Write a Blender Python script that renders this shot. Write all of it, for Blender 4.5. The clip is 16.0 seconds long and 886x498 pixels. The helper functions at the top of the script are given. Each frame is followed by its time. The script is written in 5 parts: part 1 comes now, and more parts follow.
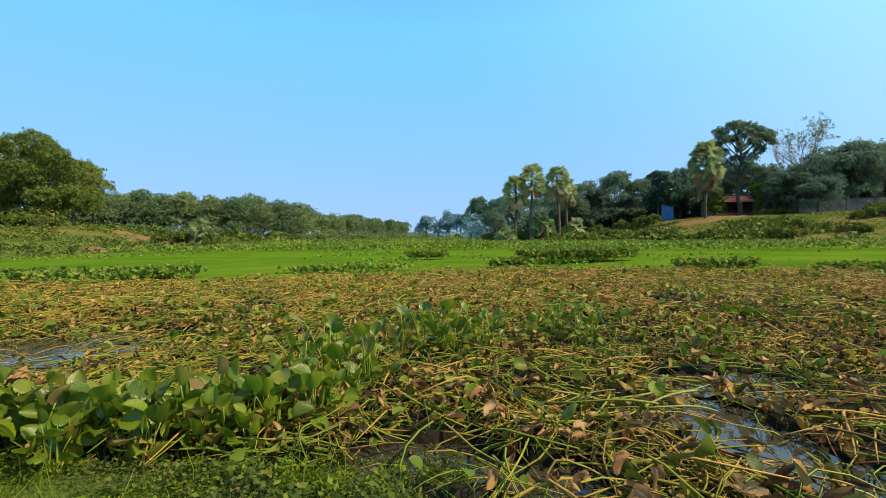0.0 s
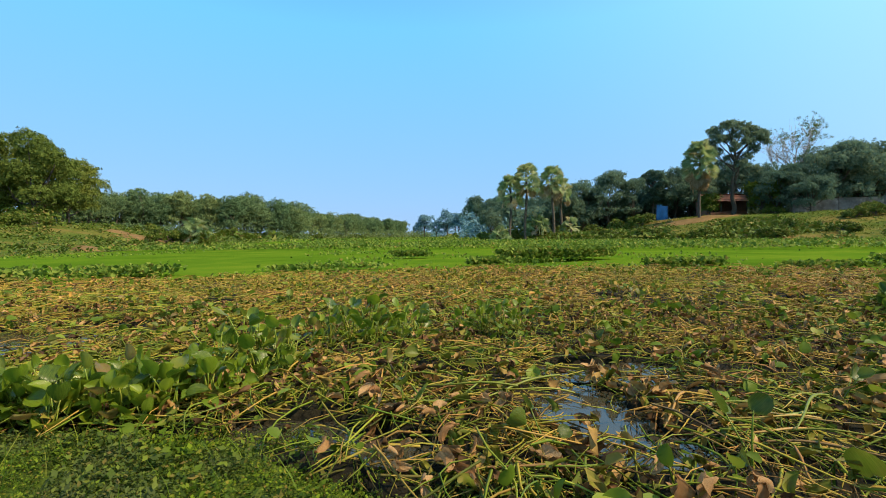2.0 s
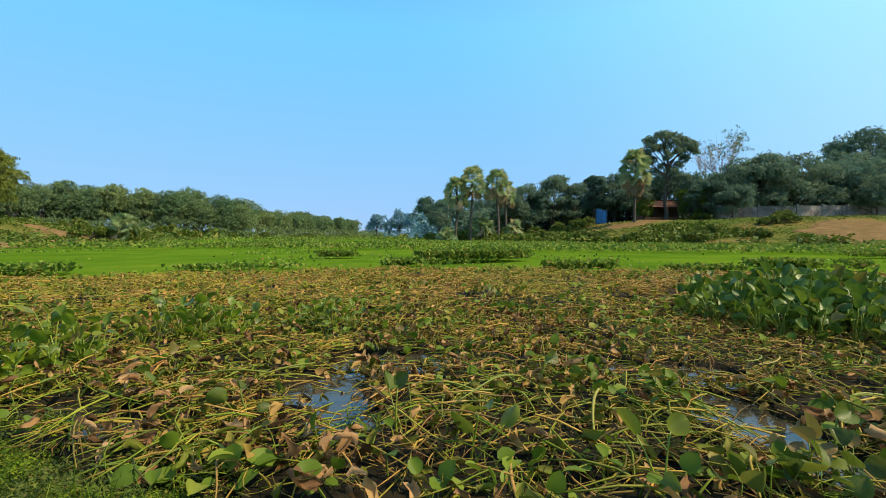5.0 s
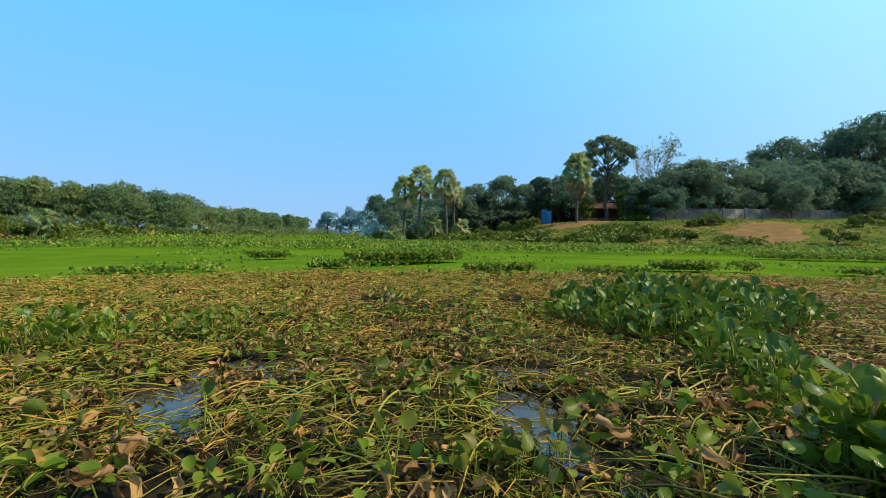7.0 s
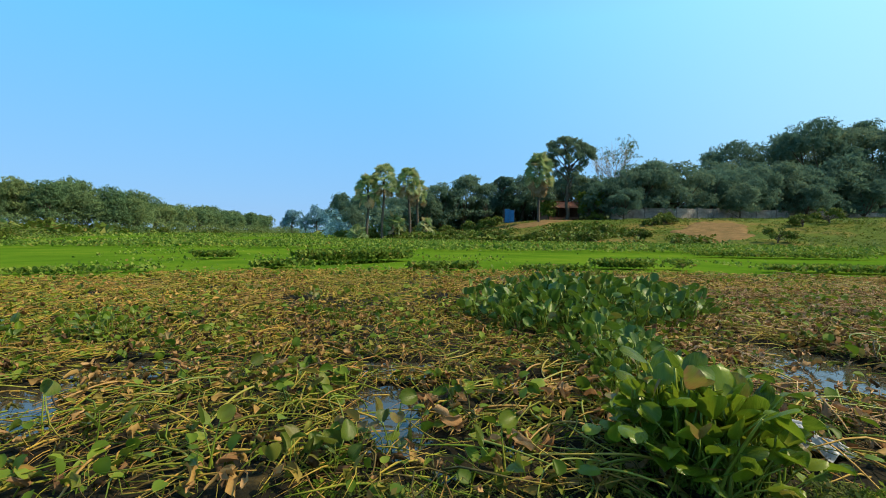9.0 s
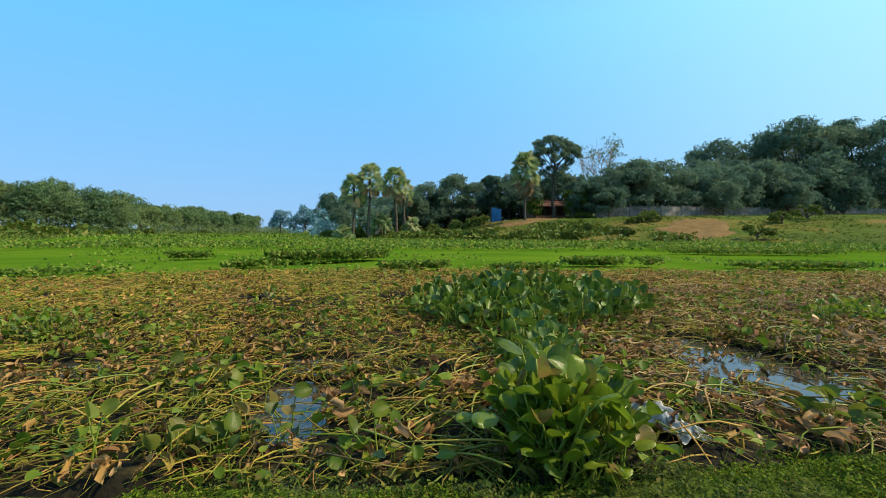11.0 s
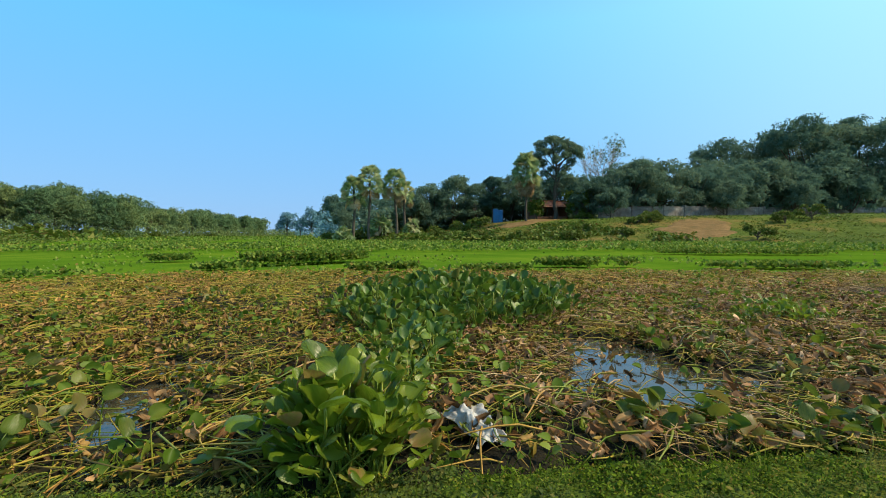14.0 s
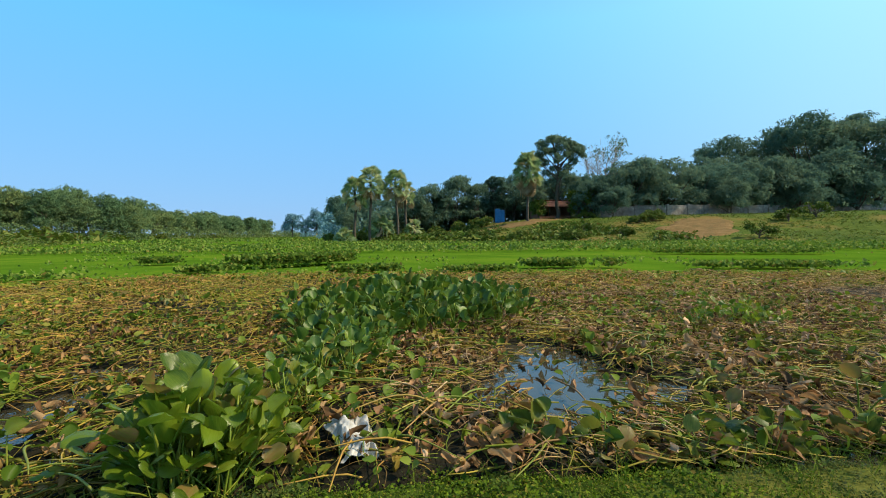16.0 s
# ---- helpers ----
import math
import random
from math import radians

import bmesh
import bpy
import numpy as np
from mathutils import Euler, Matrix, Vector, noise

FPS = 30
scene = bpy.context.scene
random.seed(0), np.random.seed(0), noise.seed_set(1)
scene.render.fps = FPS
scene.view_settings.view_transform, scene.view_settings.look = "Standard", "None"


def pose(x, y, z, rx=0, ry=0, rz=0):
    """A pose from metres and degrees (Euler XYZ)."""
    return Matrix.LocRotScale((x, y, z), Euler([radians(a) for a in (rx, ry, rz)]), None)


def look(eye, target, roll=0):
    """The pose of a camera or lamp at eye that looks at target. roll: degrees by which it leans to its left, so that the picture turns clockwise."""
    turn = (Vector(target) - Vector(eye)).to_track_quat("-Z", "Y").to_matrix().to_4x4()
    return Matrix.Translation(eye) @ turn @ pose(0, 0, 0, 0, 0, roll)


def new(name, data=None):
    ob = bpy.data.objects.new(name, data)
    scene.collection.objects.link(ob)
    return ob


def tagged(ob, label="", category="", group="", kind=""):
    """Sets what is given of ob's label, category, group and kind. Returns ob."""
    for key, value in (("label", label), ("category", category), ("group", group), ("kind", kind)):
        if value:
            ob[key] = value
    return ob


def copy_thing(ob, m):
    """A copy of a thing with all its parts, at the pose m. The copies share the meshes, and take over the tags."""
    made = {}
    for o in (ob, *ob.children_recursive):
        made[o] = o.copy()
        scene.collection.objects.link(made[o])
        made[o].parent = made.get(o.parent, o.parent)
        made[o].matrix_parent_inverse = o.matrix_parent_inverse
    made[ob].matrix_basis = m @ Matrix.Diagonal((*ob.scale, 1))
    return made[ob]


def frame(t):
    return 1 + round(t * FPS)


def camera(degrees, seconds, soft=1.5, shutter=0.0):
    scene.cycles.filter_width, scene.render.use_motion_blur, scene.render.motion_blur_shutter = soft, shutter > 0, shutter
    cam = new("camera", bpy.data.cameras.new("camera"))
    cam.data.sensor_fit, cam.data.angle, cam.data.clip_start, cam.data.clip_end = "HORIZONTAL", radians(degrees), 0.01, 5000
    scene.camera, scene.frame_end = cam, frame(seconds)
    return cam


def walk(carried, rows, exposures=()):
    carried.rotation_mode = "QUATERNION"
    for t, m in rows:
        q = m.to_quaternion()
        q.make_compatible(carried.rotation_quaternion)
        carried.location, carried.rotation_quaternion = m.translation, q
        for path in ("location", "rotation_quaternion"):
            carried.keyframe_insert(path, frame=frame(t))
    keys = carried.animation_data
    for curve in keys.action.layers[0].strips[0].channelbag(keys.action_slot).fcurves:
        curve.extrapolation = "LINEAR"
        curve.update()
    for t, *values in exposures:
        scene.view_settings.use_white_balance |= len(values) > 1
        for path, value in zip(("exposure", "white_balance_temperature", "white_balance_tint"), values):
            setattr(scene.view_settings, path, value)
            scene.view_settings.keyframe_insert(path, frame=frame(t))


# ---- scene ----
cam = camera(86.9, 16.0, soft=1.0)
UNIT = 1.5      # metres to one unit of the plan, in which all places and sizes below are given
PATH = [
    (0, (0.082, 0.066, 0.681), (-0.036, 2.061, 0.63), -0.6),
    (0.5, (0.202, 0.02, 0.685), (0.081, 2.015, 0.635), -0.7),
    (1, (0.312, -0.026, 0.691), (0.187, 1.969, 0.639), -0.7),
    (1.5, (0.428, -0.066, 0.691), (0.303, 1.93, 0.639), -0.7),
    (2, (0.531, -0.097, 0.68), (0.418, 1.899, 0.625), -0.6),
    (2.5, (0.651, -0.132, 0.677), (0.549, 1.864, 0.62), -0.5),
    (3, (0.777, -0.172, 0.676), (0.691, 1.825, 0.619), -0.3),
    (3.5, (0.923, -0.217, 0.683), (0.857, 1.781, 0.625), -0.1),
    (4, (1.064, -0.262, 0.694), (1.032, 1.737, 0.634), 0.1),
    (4.2, (1.125, -0.276, 0.694), (1.117, 1.723, 0.636), 0.2),
    (6.3, (1.775, -0.623, 0.79), (1.993, 1.365, 0.735), 0.4),
    (6.5, (1.822, -0.645, 0.805), (2.06, 1.34, 0.744), 0.6),
    (7, (1.945, -0.692, 0.816), (2.229, 1.287, 0.755), 0.6),
    (7.5, (2.069, -0.736, 0.819), (2.4, 1.235, 0.756), 0.6),
    (8, (2.183, -0.774, 0.817), (2.549, 1.191, 0.754), 0.6),
    (8.5, (2.31, -0.821, 0.817), (2.707, 1.138, 0.753), 0.6),
    (9, (2.427, -0.86, 0.825), (2.846, 1.094, 0.76), 0.6),
    (9.2, (2.469, -0.874, 0.831), (2.901, 1.078, 0.763), 0.5),
    (11.3, (2.891, -1.07, 0.833), (3.351, 0.875, 0.765), 0.2),
    (11.5, (2.951, -1.083, 0.832), (3.407, 0.864, 0.767), 0.2),
    (12, (3.083, -1.101, 0.829), (3.538, 0.846, 0.765), 0.1),
    (12.5, (3.209, -1.115, 0.822), (3.66, 0.833, 0.759), 0.1),
    (13, (3.347, -1.13, 0.817), (3.791, 0.819, 0.754), 0.0),
    (13.5, (3.476, -1.145, 0.811), (3.913, 0.806, 0.749), -0.1),
    (14, (3.607, -1.174, 0.817), (4.037, 0.778, 0.755), -0.1),
    (14.5, (3.724, -1.198, 0.821), (4.146, 0.756, 0.761), -0.3),
    (15, (3.854, -1.21, 0.824), (4.27, 0.746, 0.763), -0.3),
    (15.5, (3.976, -1.219, 0.838), (4.387, 0.738, 0.777), -0.4),
    (16, (4.107, -1.237, 0.844), (4.514, 0.721, 0.783), -0.5),
]
walk(cam, [(t, look(Vector(e) * UNIT, Vector(g) * UNIT, r)) for t, e, g, r in PATH], [(0, 0.38, 6850, 16), (4, 0.36, 6800, 15), (8, 0.26, 6500, 10), (16, 0.25, 6500, 10)])

# ---- world and sun ----
SUN_AZ, SUN_EL = radians(106), radians(48)      # azimuth from +y towards +x
world = bpy.data.worlds.new("hazy_sky")
scene.world = world
world.use_nodes = True
wn = world.node_tree
wn.nodes.clear()
w_add, w_link = wn.nodes.new, wn.links.new
w_out, w_bg, w_sky = w_add("ShaderNodeOutputWorld"), w_add("ShaderNodeBackground"), w_add("ShaderNodeTexSky")
w_sky.sky_type = "NISHITA"
w_sky.sun_disc = False
w_sky.sun_elevation, w_sky.sun_rotation = SUN_EL, SUN_AZ
w_sky.air_density, w_sky.dust_density, w_sky.ozone_density = 1.2, 0.35, 4.0
# ground haze: violet-blue low down, clear blue above, paler towards the sun
w_way, w_up = w_add("ShaderNodeTexCoord"), w_add("ShaderNodeSeparateXYZ")
w_link(w_way.outputs["Generated"], w_up.inputs[0])
w_ramp = w_add("ShaderNodeValToRGB")
w_ramp.color_ramp.elements[0].position, w_ramp.color_ramp.elements[0].color = 0.0, (2.35, 4.7, 8.2, 1)
w_ramp.color_ramp.elements[1].position, w_ramp.color_ramp.elements[1].color = 0.40, (1.34, 5.55, 9.8, 1)
w_zenith = w_ramp.color_ramp.elements.new(0.70)
w_zenith.color = (0.55, 2.1, 4.4, 1)
w_link(w_up.outputs[2], w_ramp.inputs[0])
w_dot = w_add("ShaderNodeVectorMath")
w_dot.operation = "DOT_PRODUCT"
w_dot.inputs[1].default_value = (math.sin(SUN_AZ) * math.cos(SUN_EL), math.cos(SUN_AZ) * math.cos(SUN_EL), math.sin(SUN_EL))
w_link(w_way.outputs["Generated"], w_dot.inputs[0])
w_near, w_pow = w_add("ShaderNodeMath"), w_add("ShaderNodeMath")
w_near.operation, w_pow.operation = "MAXIMUM", "POWER"
w_near.inputs[1].default_value, w_pow.inputs[1].default_value = 0.0, 2.0
w_link(w_dot.outputs["Value"], w_near.inputs[0])
w_link(w_near.outputs[0], w_pow.inputs[0])
w_glow = w_add("ShaderNodeMix")
w_glow.data_type, w_glow.blend_type = "RGBA", "ADD"
w_glow.inputs[7].default_value = (5.7, 6.4, 3.7, 1)
w_link(w_pow.outputs[0], w_glow.inputs[0])
w_link(w_ramp.outputs[0], w_glow.inputs[6])
w_both = w_add("ShaderNodeMix")
w_both.data_type = "RGBA"
w_both.inputs[0].default_value = 0.15
w_link(w_glow.outputs[2], w_both.inputs[6])
w_link(w_sky.outputs[0], w_both.inputs[7])
w_link(w_both.outputs[2], w_bg.inputs[0])
w_bg.inputs[1].default_value = 0.10
w_link(w_bg.outputs[0], w_out.inputs[0])

sun = new("sun", bpy.data.lights.new("sun", "SUN"))
sun.data.energy, sun.data.angle, sun.data.color = 4.7, radians(1.0), (1.0, 0.84, 0.56)
sun_way = Vector((math.sin(SUN_AZ) * math.cos(SUN_EL), math.cos(SUN_AZ) * math.cos(SUN_EL), math.sin(SUN_EL)))
sun.matrix_world = look(sun_way * 200, (0, 0, 0))

rng = np.random.default_rng(7)


# ---- numeric helpers ----
def lattice(ix, iy, seed):
    h = (ix.astype(np.int64) * 374761393 + iy.astype(np.int64) * 668265263 + seed * 1442695041) & 0x7FFFFFFF
    h = ((h ^ (h >> 13)) * 1274126177) & 0x7FFFFFFF
    return ((h ^ (h >> 16)) & 0xFFFF) / 65535.0


def vnoise(x, y, size, seed=0):
    """Smooth value noise, 0 to 1, with cells of that size."""
    x, y = np.asarray(x, float) / size, np.asarray(y, float) / size
    ix, iy = np.floor(x), np.floor(y)
    fx, fy = x - ix, y - iy
    fx, fy = fx * fx * (3 - 2 * fx), fy * fy * (3 - 2 * fy)
    a, b = lattice(ix, iy, seed), lattice(ix + 1, iy, seed)
    c, d = lattice(ix, iy + 1, seed), lattice(ix + 1, iy + 1, seed)
    return (a * (1 - fx) + b * fx) * (1 - fy) + (c * (1 - fx) + d * fx) * fy


def fbm(x, y, size, seed=0):
    return 0.55 * vnoise(x, y, size, seed) + 0.3 * vnoise(x, y, size / 2.3, seed + 1) + 0.15 * vnoise(x, y, size / 5.1, seed + 2)


def smooth(a, b, v):
    v = np.clip((np.asarray(v, float) - a) / (b - a), 0, 1)
    return v * v * (3 - 2 * v)


def beside(line, x, y):
    """Signed distance to an open line of points: positive to its left."""
    x, y = np.asarray(x, float), np.asarray(y, float)
    best, sign = np.full(x.shape, 1e9), np.ones(x.shape)
    for (ax, ay), (bx, by) in zip(line, line[1:]):
        dx, dy = bx - ax, by - ay
        t = np.clip(((x - ax) * dx + (y - ay) * dy) / (dx * dx + dy * dy), 0, 1)
        px, py = x - ax - t * dx, y - ay - t * dy
        d = np.hypot(px, py)
        s = np.where(dx * (y - ay) - dy * (x - ax) >= 0, 1.0, -1.0)
        near = d < best - 1e-9
        best, sign = np.where(near, d, best), np.where(near, s, sign)
    return best * sign


def mesh_of(name, verts, tris, mat, soft=True):
    """A mesh from arrays of places and of triangles."""
    verts, tris = np.asarray(verts, np.float32), np.asarray(tris, np.int32)
    me = bpy.data.meshes.new(name)
    me.vertices.add(len(verts))
    me.vertices.foreach_set("co", verts.ravel())
    me.loops.add(tris.size)
    me.loops.foreach_set("vertex_index", tris.ravel())
    me.polygons.add(len(tris))
    me.polygons.foreach_set("loop_start", np.arange(0, tris.size, 3, dtype=np.int32))
    me.polygons.foreach_set("loop_total", np.full(len(tris), 3, np.int32))
    me.polygons.foreach_set("use_smooth", np.full(len(tris), soft))
    me.update(calc_edges=True)
    me.materials.append(mat)
    return me


def joined(pieces):
    """One pair of arrays from several."""
    vs, fs, n = [], [], 0
    for v, f in pieces:
        vs.append(v)
        fs.append(np.asarray(f) + n)
        n += len(v)
    return np.concatenate(vs), np.concatenate(fs)


def turns(yaw, tilt, roll):
    """Turns by roll about y, then tilt about x, then yaw about z, as n x 3 x 3."""
    n = len(yaw)
    o, i = np.zeros(n), np.ones(n)

    def rows(*r):
        return np.stack([np.stack(q, -1) for q in r], 1)

    cz, sz, cx, sx, cy, sy = np.cos(yaw), np.sin(yaw), np.cos(tilt), np.sin(tilt), np.cos(roll), np.sin(roll)
    rz = rows((cz, -sz, o), (sz, cz, o), (o, o, i))
    rx = rows((i, o, o), (o, cx, -sx), (o, sx, cx))
    ry = rows((cy, o, sy), (o, i, o), (-sy, o, cy))
    return rz @ rx @ ry


def scatter(templates, pick, places, turn, size):
    """The templates laid out many times: places n x 3, turn n x 3 x 3, size n or n x 3."""
    size = np.asarray(size, float)
    size = np.repeat(size[:, None], 3, 1) if size.ndim == 1 else size
    out = []
    for k, (v, f) in enumerate(templates):
        rows = np.nonzero(pick == k)[0]
        if not len(rows):
            continue
        pts = np.einsum("nij,nvj->nvi", turn[rows], v[None] * size[rows][:, None, :]) + places[rows][:, None, :]
        idx = f[None] + (np.arange(len(rows)) * len(v))[:, None, None]
        out.append((pts.reshape(-1, 3), idx.reshape(-1, 3)))
    return joined(out)


def tube(path, radii, sides=5):
    """A round stem along a path, open at its foot, closed at its tip."""
    path, radii = np.asarray(path, float), np.asarray(radii, float)
    d = np.gradient(path, axis=0)
    d /= np.linalg.norm(d, axis=1)[:, None] + 1e-9
    ref = np.array([0.31, 0.17, 0.93]) if abs(d[:, 2]).mean() < 0.8 else np.array([0.95, 0.25, 0.1])
    a = np.cross(d, ref)
    a /= np.linalg.norm(a, axis=1)[:, None] + 1e-9
    b = np.cross(d, a)
    ang = np.arange(sides) * 2 * np.pi / sides
    v = path[:, None] + radii[:, None, None] * (np.cos(ang)[None, :, None] * a[:, None] + np.sin(ang)[None, :, None] * b[:, None])
    n, f = len(path), []
    for i in range(n - 1):
        for j in range(sides):
            p, q, r, s = i * sides + j, i * sides + (j + 1) % sides, (i + 1) * sides + j, (i + 1) * sides + (j + 1) % sides
            f += [(p, q, s), (p, s, r)]
    top = (n - 1) * sides
    f += [(top, top + j, top + j + 1) for j in range(1, sides - 1)]
    return v.reshape(-1, 3), np.array(f)


def box(x0, y0, z0, x1, y1, z1):
    v = np.array([(x, y, z) for x in (x0, x1) for y in (y0, y1) for z in (z0, z1)], float)
    q = [(0, 1, 3, 2), (4, 6, 7, 5), (0, 4, 5, 1), (2, 3, 7, 6), (0, 2, 6, 4), (1, 5, 7, 3)]
    return v, np.array([t for a, b, c, d in q for t in ((a, b, c), (a, c, d))])


def thing(name, label, category, group="", kind=""):
    return tagged(new(name), label, category, group, kind)


def part(name, data, parent, label="", m=None):
    """One mesh object under a thing or a part. data: a mesh, or arrays and a material."""
    me = data if isinstance(data, bpy.types.Mesh) else mesh_of(name, *data)
    ob = new(name, me)
    ob.parent = parent
    if m is not None:
        ob.matrix_basis = m
    return tagged(ob, label) if label else ob


def bevelled(name, arrays, mat, width=0.02):
    """A mesh with its edges rounded off."""
    me = mesh_of(name, *arrays, mat, False)
    bm = bmesh.new()
    bm.from_mesh(me)
    bmesh.ops.remove_doubles(bm, verts=bm.verts, dist=1e-5)
    bmesh.ops.dissolve_limit(bm, angle_limit=0.01, verts=bm.verts, edges=bm.edges)
    bmesh.ops.bevel(bm, geom=bm.edges[:], offset=width, segments=1, affect="EDGES")
    bm.to_mesh(me)
    bm.free()
    return me


# ---- materials ----
def material(name, stops, rough=0.6, grain=None, grain_scale=30.0, per="island", through_light=0.0, bump=0.0, bump_scale=60.0,
             spec=0.4, metal=0.0, coords="Object", stain=None, stain_scale=1.5, stain_amount=0.5, patch=None, patch_scale=1.0, patch_amount=0.6, vein=None):
    """A surface whose colour runs over stops (place, rgb), by the piece ("island" or "object") or by noise ("noise"),
    with grain at one scale and stains at a larger one."""
    mat = bpy.data.materials.new(name)
    mat.use_nodes = True
    nt = mat.node_tree
    nt.nodes.clear()
    add, link = nt.nodes.new, nt.links.new
    out, bsdf = add("ShaderNodeOutputMaterial"), add("ShaderNodeBsdfPrincipled")
    ramp = add("ShaderNodeValToRGB")
    while len(ramp.color_ramp.elements) < len(stops):
        ramp.color_ramp.elements.new(0.5)
    for e, (p, c) in zip(ramp.color_ramp.elements, stops):
        e.position, e.color = p, (*c, 1)
    tex = add("ShaderNodeTexCoord")
    if per == "island":
        link(add("ShaderNodeNewGeometry").outputs["Random Per Island"], ramp.inputs[0])
    elif per == "tree":
        half = add("ShaderNodeMix")
        half.inputs[0].default_value = 0.5
        link(add("ShaderNodeNewGeometry").outputs["Random Per Island"], half.inputs[2])
        link(add("ShaderNodeObjectInfo").outputs["Random"], half.inputs[3])
        link(half.outputs[0], ramp.inputs[0])
    elif per == "object":
        link(add("ShaderNodeObjectInfo").outputs["Random"], ramp.inputs[0])
    else:
        n0 = add("ShaderNodeTexNoise")
        n0.inputs["Scale"].default_value, n0.inputs["Detail"].default_value, n0.inputs["Roughness"].default_value = stain_scale * 2.2, 6, 0.65
        link(tex.outputs[coords], n0.inputs["Vector"])
        wide = add("ShaderNodeMapRange")
        wide.inputs[1].default_value, wide.inputs[2].default_value = 0.3, 0.7
        link(n0.outputs["Fac"], wide.inputs[0])
        link(wide.outputs[0], ramp.inputs[0])
    colour = ramp.outputs[0]

    def over(colour, tone, scale, amount, low, high):
        n = add("ShaderNodeTexNoise")
        n.inputs["Scale"].default_value, n.inputs["Detail"].default_value = scale, 5
        link(tex.outputs[coords], n.inputs["Vector"])
        rg = add("ShaderNodeMapRange")
        rg.inputs[1].default_value, rg.inputs[2].default_value, rg.inputs[4].default_value = low, high, amount
        link(n.outputs["Fac"], rg.inputs[0])
        mx = add("ShaderNodeMix")
        mx.data_type = "RGBA"
        link(rg.outputs[0], mx.inputs[0])
        link(colour, mx.inputs[6])
        mx.inputs[7].default_value = (*tone, 1)
        return mx.outputs[2]

    if stain:
        colour = over(colour, stain, stain_scale, stain_amount, 0.45, 0.7)
    if patch:
        colour = over(colour, patch, patch_scale, patch_amount, 0.47, 0.60)
    if grain:
        colour = over(colour, grain, grain_scale, 0.55, 0.4, 0.75)
    veins = None
    if vein:
        # long veins running from the leaf's foot to its tip
        lay = add("ShaderNodeMapping")
        lay.inputs["Scale"].default_value = (34, 1.6, 1.6)
        link(tex.outputs["Object"], lay.inputs["Vector"])
        veins = add("ShaderNodeTexNoise")
        veins.inputs["Scale"].default_value, veins.inputs["Detail"].default_value = 1.0, 3
        link(lay.outputs[0], veins.inputs["Vector"])
        rg = add("ShaderNodeMapRange")
        rg.inputs[1].default_value, rg.inputs[2].default_value, rg.inputs[4].default_value = 0.42, 0.68, 0.5
        link(veins.outputs["Fac"], rg.inputs[0])
        mx = add("ShaderNodeMix")
        mx.data_type = "RGBA"
        link(rg.outputs[0], mx.inputs[0])
        link(colour, mx.inputs[6])
        mx.inputs[7].default_value = (*vein, 1)
        colour = mx.outputs[2]
    link(colour, bsdf.inputs["Base Color"])
    bsdf.inputs["Roughness"].default_value, bsdf.inputs["Metallic"].default_value = rough, metal
    bsdf.inputs["Specular IOR Level"].default_value = spec
    if bump:
        n = add("ShaderNodeTexNoise")
        n.inputs["Scale"].default_value, n.inputs["Detail"].default_value = bump_scale, 6
        link(tex.outputs[coords], n.inputs["Vector"])
        bp = add("ShaderNodeBump")
        bp.inputs["Strength"].default_value, bp.inputs["Distance"].default_value = bump, 1.0 / bump_scale
        link((veins or n).outputs["Fac"], bp.inputs["Height"])
        link(bp.outputs[0], bsdf.inputs["Normal"])
    if through_light:
        tr, mix = add("ShaderNodeBsdfTranslucent"), add("ShaderNodeMixShader")
        link(colour, tr.inputs[0])
        mix.inputs[0].default_value = through_light
        link(bsdf.outputs[0], mix.inputs[1])
        link(tr.outputs[0], mix.inputs[2])
        link(mix.outputs[0], out.inputs[0])
    else:
        link(bsdf.outputs[0], out.inputs[0])
    return mat


M_LEAF = material("hyacinth_leaf", [(0, (0.032, 0.072, 0.008)), (0.4, (0.105, 0.185, 0.010)), (0.8, (0.24, 0.32, 0.016)), (0.90, (0.20, 0.19, 0.03)), (0.96, (0.24, 0.13, 0.05)), (1, (0.30, 0.18, 0.09))],
                  rough=0.32, per="object", through_light=0.44, grain=(0.16, 0.22, 0.02), grain_scale=2.2, bump=0.22, bump_scale=90, spec=0.48,
                  stain=(0.05, 0.095, 0.008), stain_scale=1.6, vein=(0.20, 0.27, 0.03))
M_LEAF_DULL = material("worn_hyacinth_leaf", [(0, (0.030, 0.060, 0.010)), (0.35, (0.075, 0.125, 0.012)), (0.6, (0.16, 0.215, 0.016)), (0.78, (0.15, 0.13, 0.03)), (0.9, (0.22, 0.13, 0.05)), (1, (0.34, 0.21, 0.11))],
                       rough=0.4, per="object", through_light=0.38, grain=(0.15, 0.16, 0.03), grain_scale=2.6, bump=0.22, bump_scale=90, spec=0.35, stain=(0.10, 0.085, 0.02), stain_scale=2.2, stain_amount=0.3, vein=(0.16, 0.20, 0.03))
M_LEAF_FAR = material("hyacinth_leaf_far", [(0, (0.065, 0.12, 0.010)), (0.5, (0.115, 0.18, 0.015)), (0.90, (0.20, 0.26, 0.03)), (1, (0.27, 0.20, 0.05))],
                      rough=0.5, through_light=0.32, spec=0.2)
M_LEAF_BED = material("hyacinth_bed_leaf", [(0, (0.065, 0.130, 0.016)), (0.5, (0.135, 0.215, 0.030)), (0.92, (0.23, 0.29, 0.05)), (1, (0.26, 0.19, 0.05))],
                      rough=0.6, through_light=0.35, spec=0.1)
